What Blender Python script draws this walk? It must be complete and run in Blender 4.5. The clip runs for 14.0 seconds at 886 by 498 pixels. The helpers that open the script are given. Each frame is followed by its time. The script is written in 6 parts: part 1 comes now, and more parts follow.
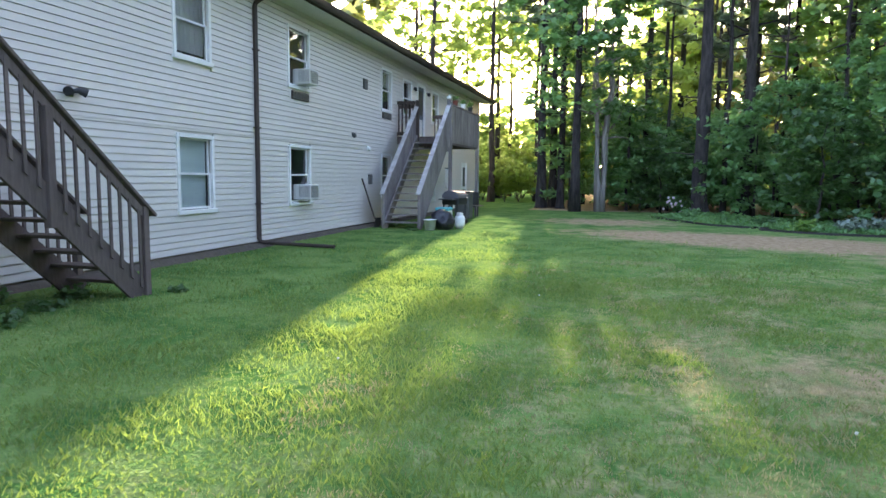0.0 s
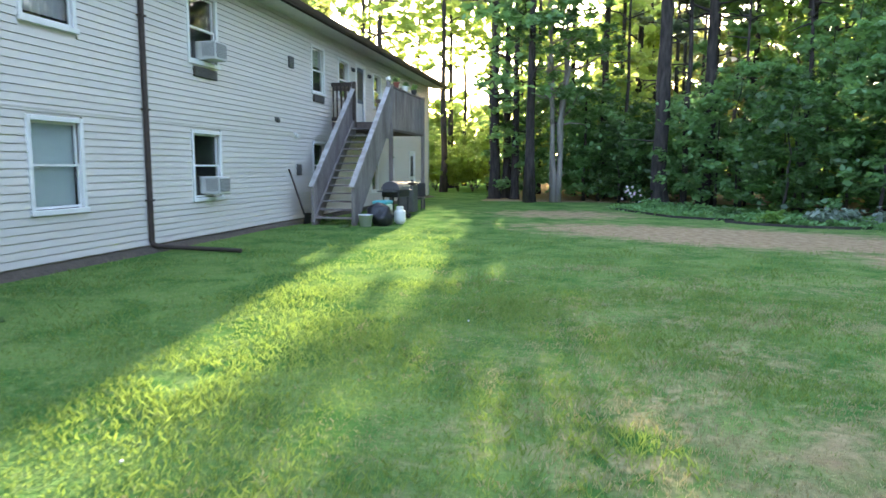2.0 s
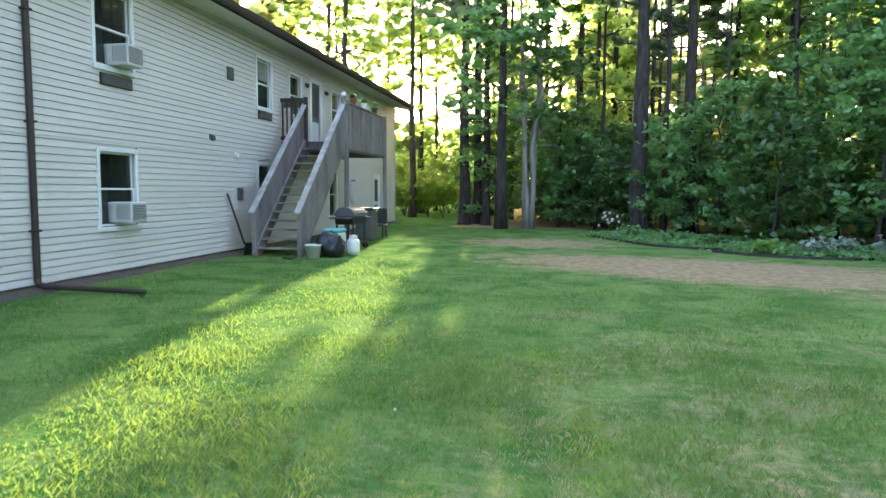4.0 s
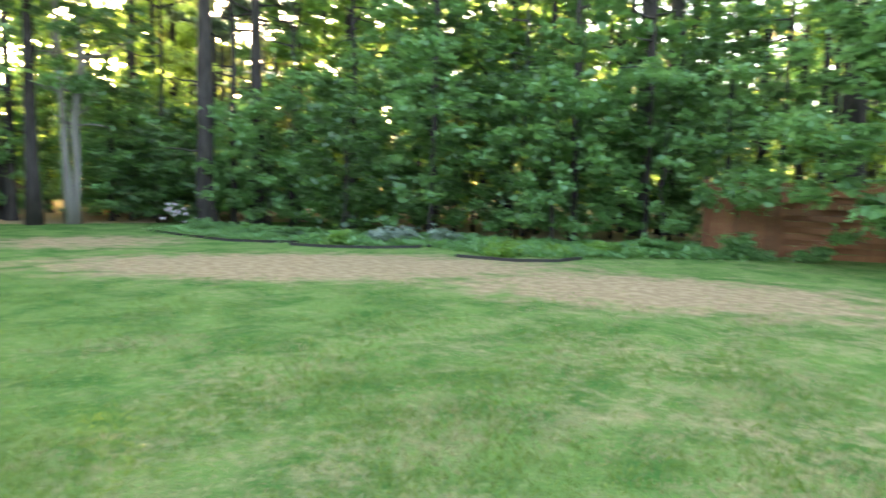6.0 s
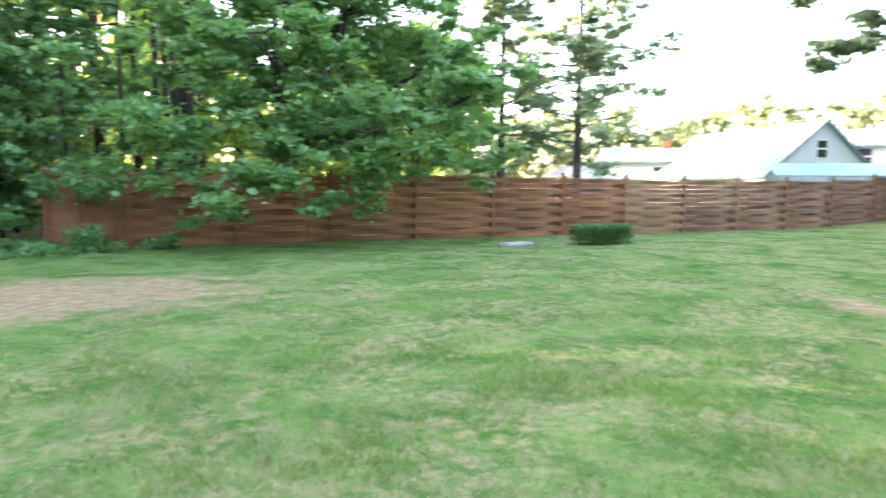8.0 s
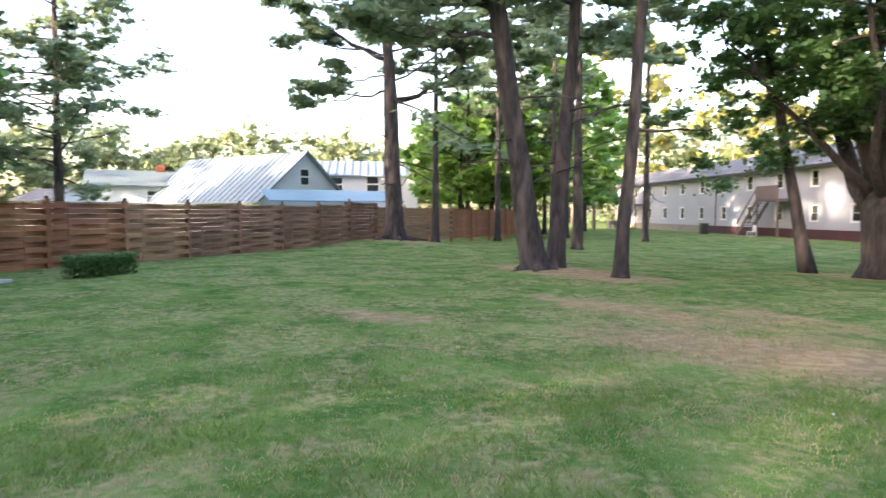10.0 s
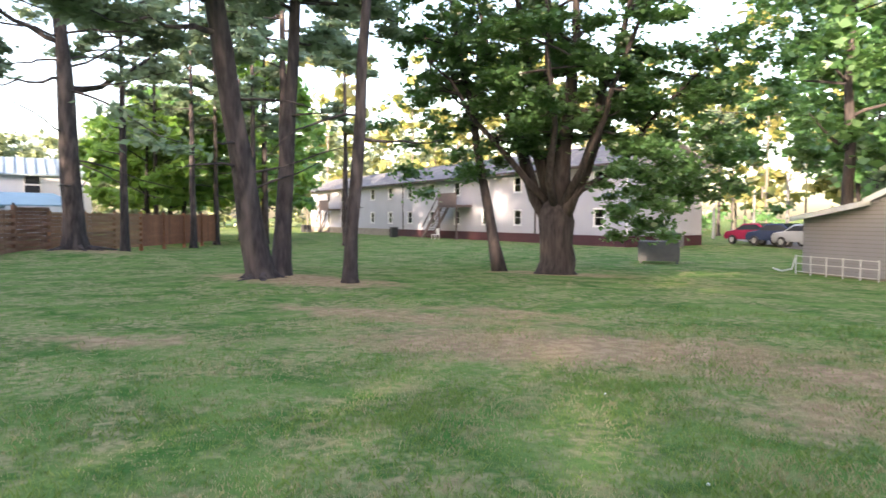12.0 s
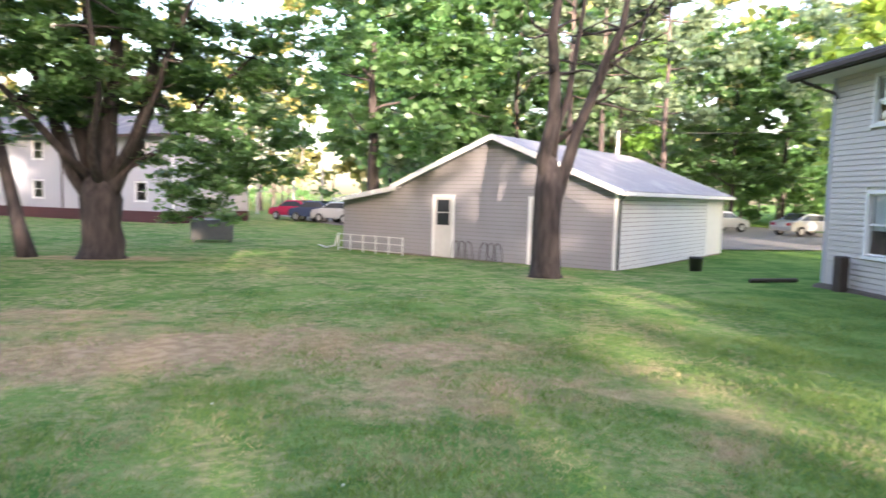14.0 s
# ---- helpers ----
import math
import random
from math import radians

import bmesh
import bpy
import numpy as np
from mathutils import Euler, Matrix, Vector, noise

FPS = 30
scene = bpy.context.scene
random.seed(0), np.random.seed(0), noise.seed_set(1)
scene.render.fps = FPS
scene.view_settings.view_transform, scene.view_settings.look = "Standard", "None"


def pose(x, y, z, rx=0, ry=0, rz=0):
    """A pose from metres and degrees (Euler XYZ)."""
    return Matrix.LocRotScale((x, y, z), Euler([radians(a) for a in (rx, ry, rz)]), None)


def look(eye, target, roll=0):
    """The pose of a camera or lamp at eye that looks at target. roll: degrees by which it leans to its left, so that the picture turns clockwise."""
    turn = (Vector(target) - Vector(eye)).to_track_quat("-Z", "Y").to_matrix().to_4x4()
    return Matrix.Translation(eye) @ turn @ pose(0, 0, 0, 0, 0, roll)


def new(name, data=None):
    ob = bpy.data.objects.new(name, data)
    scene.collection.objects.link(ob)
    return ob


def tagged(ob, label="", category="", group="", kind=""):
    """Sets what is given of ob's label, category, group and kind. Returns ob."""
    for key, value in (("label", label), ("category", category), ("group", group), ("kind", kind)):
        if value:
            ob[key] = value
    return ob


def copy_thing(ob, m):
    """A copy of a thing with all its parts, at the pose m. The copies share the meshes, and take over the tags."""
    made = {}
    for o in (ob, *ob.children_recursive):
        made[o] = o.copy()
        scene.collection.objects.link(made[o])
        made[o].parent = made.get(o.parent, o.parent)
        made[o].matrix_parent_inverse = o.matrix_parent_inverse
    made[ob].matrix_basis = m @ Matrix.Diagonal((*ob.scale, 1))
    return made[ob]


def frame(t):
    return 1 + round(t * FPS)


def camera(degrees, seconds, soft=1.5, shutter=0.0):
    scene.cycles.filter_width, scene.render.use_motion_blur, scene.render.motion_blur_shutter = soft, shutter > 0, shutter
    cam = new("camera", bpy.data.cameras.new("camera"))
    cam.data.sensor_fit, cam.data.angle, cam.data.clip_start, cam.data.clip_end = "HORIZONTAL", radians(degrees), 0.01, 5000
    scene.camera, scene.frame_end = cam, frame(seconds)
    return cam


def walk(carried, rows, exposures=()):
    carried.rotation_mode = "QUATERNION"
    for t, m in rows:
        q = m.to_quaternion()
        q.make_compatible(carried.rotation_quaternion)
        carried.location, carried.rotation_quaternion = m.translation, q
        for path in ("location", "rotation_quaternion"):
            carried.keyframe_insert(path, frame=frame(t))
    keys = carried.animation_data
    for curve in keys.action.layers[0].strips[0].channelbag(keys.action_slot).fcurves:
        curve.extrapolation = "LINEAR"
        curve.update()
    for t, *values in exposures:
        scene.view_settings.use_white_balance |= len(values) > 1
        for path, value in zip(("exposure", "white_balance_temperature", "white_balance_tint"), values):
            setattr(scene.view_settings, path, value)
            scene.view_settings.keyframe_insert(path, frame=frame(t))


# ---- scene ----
cam = camera(67.0, 14.0, shutter=0.35)
PATH = [
    (0, look((-0.365, -0.744, 1.530), (-0.890, 1.174, 1.315), 0.59)),
    (0.5, look((-0.377, -0.220, 1.535), (-0.931, 1.686, 1.287), 0.29)),
    (1, look((-0.368, 0.302, 1.539), (-0.795, 2.240, 1.289), 0.46)),
    (1.5, look((-0.334, 0.831, 1.551), (-0.808, 2.758, 1.304), -0.25)),
    (2, look((-0.311, 1.338, 1.556), (-0.722, 3.279, 1.309), 0.27)),
    (2.2, look((-0.303, 1.545, 1.556), (-0.681, 3.493, 1.311), 0.31)),
    (4.3, look((-0.301, 3.585, 1.555), (-0.628, 5.551, 1.388), 0.33)),
    (4.5, look((-0.306, 3.761, 1.556), (-0.519, 5.742, 1.387), 0.40)),
    (5, look((-0.336, 4.173, 1.548), (-0.243, 6.156, 1.305), 0.72)),
    (5.5, look((-0.364, 4.555, 1.547), (0.060, 6.500, 1.353), 0.77)),
    (6, look((-0.314, 4.894, 1.545), (0.565, 6.681, 1.357), 1.16)),
    (6.5, look((-0.189, 5.146, 1.541), (1.172, 6.584, 1.262), 1.95)),
    (7, look((-0.090, 5.302, 1.541), (1.487, 6.507, 1.298), 1.43)),
    (7.5, look((-0.067, 5.334, 1.535), (1.748, 6.151, 1.341), 1.34)),
    (8, look((-0.091, 5.250, 1.526), (1.861, 5.643, 1.336), 0.57)),
    (8.5, look((-0.092, 5.164, 1.514), (1.902, 5.103, 1.366), 0.94)),
    (9, look((0.041, 5.211, 1.490), (1.989, 4.771, 1.385), 0.30)),
    (9.2, look((0.114, 5.259, 1.491), (2.028, 4.687, 1.387), 0.12)),
    (11.5, look((1.019, 6.054, 1.552), (2.307, 4.527, 1.464), 0.46)),
    (12, look((1.174, 6.197, 1.570), (2.281, 4.534, 1.478), 0.07)),
    (12.5, look((1.335, 6.287, 1.617), (2.248, 4.512, 1.491), 0.61)),
    (13, look((1.476, 6.267, 1.670), (2.098, 4.371, 1.531), 0.45)),
    (13.5, look((1.598, 6.227, 1.726), (1.848, 4.249, 1.576), 0.42)),
    (14, look((1.734, 6.159, 1.801), (1.581, 4.171, 1.644), 1.45)),
]
EXPOSURES = [(0, 3.28, 6350, 27), (1.2, 3.26, 6450, 24), (2.0, 3.46, 6450, 21), (4.5, 3.5, 6900, 16), (5.5, 3.75, 7400, 14), (6.5, 4.15, 7600, 16), (8, 4.1, 7000, 21), (9, 3.52, 6850, 25), (11.5, 2.93, 6850, 27), (12.5, 3.15, 6800, 28), (13, 3.25, 6750, 30), (14, 3.22, 6600, 29)]
walk(cam, PATH, EXPOSURES)

world = bpy.data.worlds.new("sky")
scene.world = world
world.use_nodes = True
wn = world.node_tree.nodes
wn.clear()
w_out, w_bg, w_sky = wn.new("ShaderNodeOutputWorld"), wn.new("ShaderNodeBackground"), wn.new("ShaderNodeTexSky")
w_sky.sky_type, w_sky.sun_disc = "NISHITA", False
SUN_EL, SUN_AZ = 10.4, -7.0
w_sky.sun_elevation, w_sky.sun_rotation = radians(SUN_EL), radians(SUN_AZ)
w_sky.air_density, w_sky.dust_density, w_sky.ozone_density = 1.0, 2.5, 1.0
w_bg.inputs["Strength"].default_value = 0.15
world.node_tree.links.new(w_sky.outputs[0], w_bg.inputs[0])
world.node_tree.links.new(w_bg.outputs[0], w_out.inputs[0])
sun = new("sun", bpy.data.lights.new("sun", "SUN"))
sun.data.energy, sun.data.angle, sun.data.color = 3.1, radians(0.6), (1.0, 0.89, 0.66)
sun.matrix_world = look((0, 0, 30), (0.1219 * 90, -0.9925 * 90, 30 - 90 * math.tan(radians(SUN_EL))))

# ---- materials ----


def material(name, base, rough=0.7, metal=0.0, second=None, scale=6.0, amount=0.5, bump=0.0, bump_scale=40.0, vary=0.0, stretch=None, third=None, third_scale=0.6, translucent=0.0, glass=False):
    m = bpy.data.materials.new(name)
    m.use_nodes = True
    nt = m.node_tree
    n, l = nt.nodes, nt.links
    b = n["Principled BSDF"]
    b.inputs["Roughness"].default_value, b.inputs["Metallic"].default_value = rough, metal
    b.inputs["Base Color"].default_value = (*base, 1)
    if glass:
        b.inputs["Transmission Weight"].default_value = 1.0
        b.inputs["IOR"].default_value = 1.45
        return m
    tc = n.new("ShaderNodeTexCoord")
    mp = n.new("ShaderNodeMapping")
    l.new(tc.outputs["Object"], mp.inputs[0])
    if stretch:
        mp.inputs["Scale"].default_value = stretch
    colour = None

    def mixed(a, c, fac):
        mx = n.new("ShaderNodeMix")
        mx.data_type = "RGBA"
        l.new(fac, mx.inputs[0])
        if isinstance(a, tuple):
            mx.inputs[6].default_value = (*a, 1)
        else:
            l.new(a, mx.inputs[6])
        mx.inputs[7].default_value = (*c, 1)
        return mx.outputs[2]

    def cloud(s, lo, hi):
        t = n.new("ShaderNodeTexNoise")
        t.inputs["Scale"].default_value, t.inputs["Detail"].default_value = s, 5
        l.new(mp.outputs[0], t.inputs["Vector"])
        r = n.new("ShaderNodeMapRange")
        r.inputs[1].default_value, r.inputs[2].default_value = lo, hi
        l.new(t.outputs[0], r.inputs[0])
        return r.outputs[0], t.outputs[0]
    colour = base
    if second:
        fac, _ = cloud(scale, 0.5 - amount / 2, 0.5 + amount / 2)
        colour = mixed(colour, second, fac)
    if third:
        fac, _ = cloud(third_scale, 0.48, 0.68)
        colour = mixed(colour, third, fac)
    if vary:
        oi = n.new("ShaderNodeObjectInfo")
        hs = n.new("ShaderNodeHueSaturation")
        r = n.new("ShaderNodeMapRange")
        r.inputs[3].default_value, r.inputs[4].default_value = 1 - vary, 1 + vary
        l.new(oi.outputs["Random"], r.inputs[0])
        l.new(r.outputs[0], hs.inputs["Value"])
        if isinstance(colour, tuple):
            hs.inputs["Color"].default_value = (*colour, 1)
        else:
            l.new(colour, hs.inputs["Color"])
        colour = hs.outputs[0]
    if not isinstance(colour, tuple):
        l.new(colour, b.inputs["Base Color"])
    if bump:
        _, h = cloud(bump_scale, 0.3, 0.7)
        bp = n.new("ShaderNodeBump")
        bp.inputs["Strength"].default_value, bp.inputs["Distance"].default_value = bump, 0.02
        l.new(h, bp.inputs["Height"])
        l.new(bp.outputs[0], b.inputs["Normal"])
    return m


def leaf_material(name, dark, light, glow, share=0.45, gloss=0.36, sheen=0.6):
    m = bpy.data.materials.new(name)
    m.use_nodes = True
    nt = m.node_tree
    n, l = nt.nodes, nt.links
    b, out = n["Principled BSDF"], n["Material Output"]
    g = n.new("ShaderNodeNewGeometry")
    mx = n.new("ShaderNodeMix")
    mx.data_type = "RGBA"
    mx.inputs[6].default_value, mx.inputs[7].default_value = (*dark, 1), (*light, 1)
    l.new(g.outputs["Random Per Island"], mx.inputs[0])
    l.new(mx.outputs[2], b.inputs["Base Color"])
    b.inputs["Roughness"].default_value = gloss
    b.inputs["Specular IOR Level"].default_value = sheen
    t = n.new("ShaderNodeBsdfTranslucent")
    t.inputs[0].default_value = (*glow, 1)
    s = n.new("ShaderNodeMixShader")
    s.inputs[0].default_value = share
    l.new(b.outputs[0], s.inputs[1])
    l.new(t.outputs[0], s.inputs[2])
    l.new(s.outputs[0], out.inputs[0])
    return m


def ground_material():
    m = bpy.data.materials.new("lawn")
    m.use_nodes = True
    nt = m.node_tree
    n, l = nt.nodes, nt.links
    b = n["Principled BSDF"]
    b.inputs["Roughness"].default_value = 0.95
    b.inputs["Specular IOR Level"].default_value = 0.0
    tc = n.new("ShaderNodeTexCoord")

    def noise_at(s, detail=5, d=0.0):
        t = n.new("ShaderNodeTexNoise")
        t.inputs["Scale"].default_value, t.inputs["Detail"].default_value, t.inputs["Distortion"].default_value = s, detail, d
        l.new(tc.outputs["Object"], t.inputs["Vector"])
        return t.outputs[0]

    def ramp(v, lo, hi, top=1.0):
        r = n.new("ShaderNodeMapRange")
        r.interpolation_type = "SMOOTHSTEP"
        r.inputs[1].default_value, r.inputs[2].default_value, r.inputs[4].default_value = lo, hi, top
        l.new(v, r.inputs[0])
        return r.outputs[0]

    def mix(a, c, fac):
        x = n.new("ShaderNodeMix")
        x.data_type = "RGBA"
        l.new(fac, x.inputs[0])
        for v, k in ((a, 6), (c, 7)):
            if isinstance(v, tuple):
                x.inputs[k].default_value = (*v, 1)
            else:
                l.new(v, x.inputs[k])
        return x.outputs[2]
    dry_at = n.new("ShaderNodeAttribute")
    dry_at.attribute_name = "dry"
    dry = dry_at.outputs["Fac"]

    def times(p, q):
        x = n.new("ShaderNodeMath")
        x.operation = "MULTIPLY"
        l.new(p, x.inputs[0])
        l.new(q, x.inputs[1])
        return x.outputs[0]
    g = mix((0.058, 0.150, 0.036), (0.135, 0.235, 0.066), ramp(noise_at(1.1, 7, 0.8), 0.36, 0.62))
    g = mix(g, (0.205, 0.275, 0.10), ramp(noise_at(11.0, 8), 0.5, 0.72, 0.7))
    g = mix(g, (0.04, 0.085, 0.03), ramp(noise_at(28.0, 6), 0.53, 0.75, 0.45))
    straw = mix((0.27, 0.255, 0.13), (0.38, 0.325, 0.18), ramp(noise_at(14), 0.4, 0.6))
    g = mix(g, straw, times(times(ramp(noise_at(0.8, 10, 0.6), 0.38, 0.66), ramp(noise_at(7.0, 9, 0.3), 0.38, 0.66, 0.72)), dry))
    g = mix(g, straw, times(ramp(noise_at(3.2, 10, 0.4), 0.46, 0.74, 0.5), dry))
    v = n.new("ShaderNodeAttribute")
    v.attribute_name = "bare"
    sep = n.new("ShaderNodeMath")
    sep.operation = "MULTIPLY_ADD"
    l.new(noise_at(2.2, 8), sep.inputs[0])
    sep.inputs[1].default_value = 0.9
    off = n.new("ShaderNodeMath")
    off.operation = "SUBTRACT"
    l.new(v.outputs["Fac"], off.inputs[0])
    off.inputs[1].default_value = 0.45
    l.new(off.outputs[0], sep.inputs[2])
    dirt = mix((0.31, 0.225, 0.135), (0.42, 0.31, 0.19), ramp(noise_at(6, 8), 0.4, 0.65))
    g = mix(g, dirt, ramp(sep.outputs[0], 0.35, 0.75))
    l.new(g, b.inputs["Base Color"])
    bp = n.new("ShaderNodeBump")
    bp.inputs["Strength"].default_value, bp.inputs["Distance"].default_value = 0.8, 0.05
    l.new(noise_at(35, 6), bp.inputs["Height"])
    l.new(bp.outputs[0], b.inputs["Normal"])
    return m


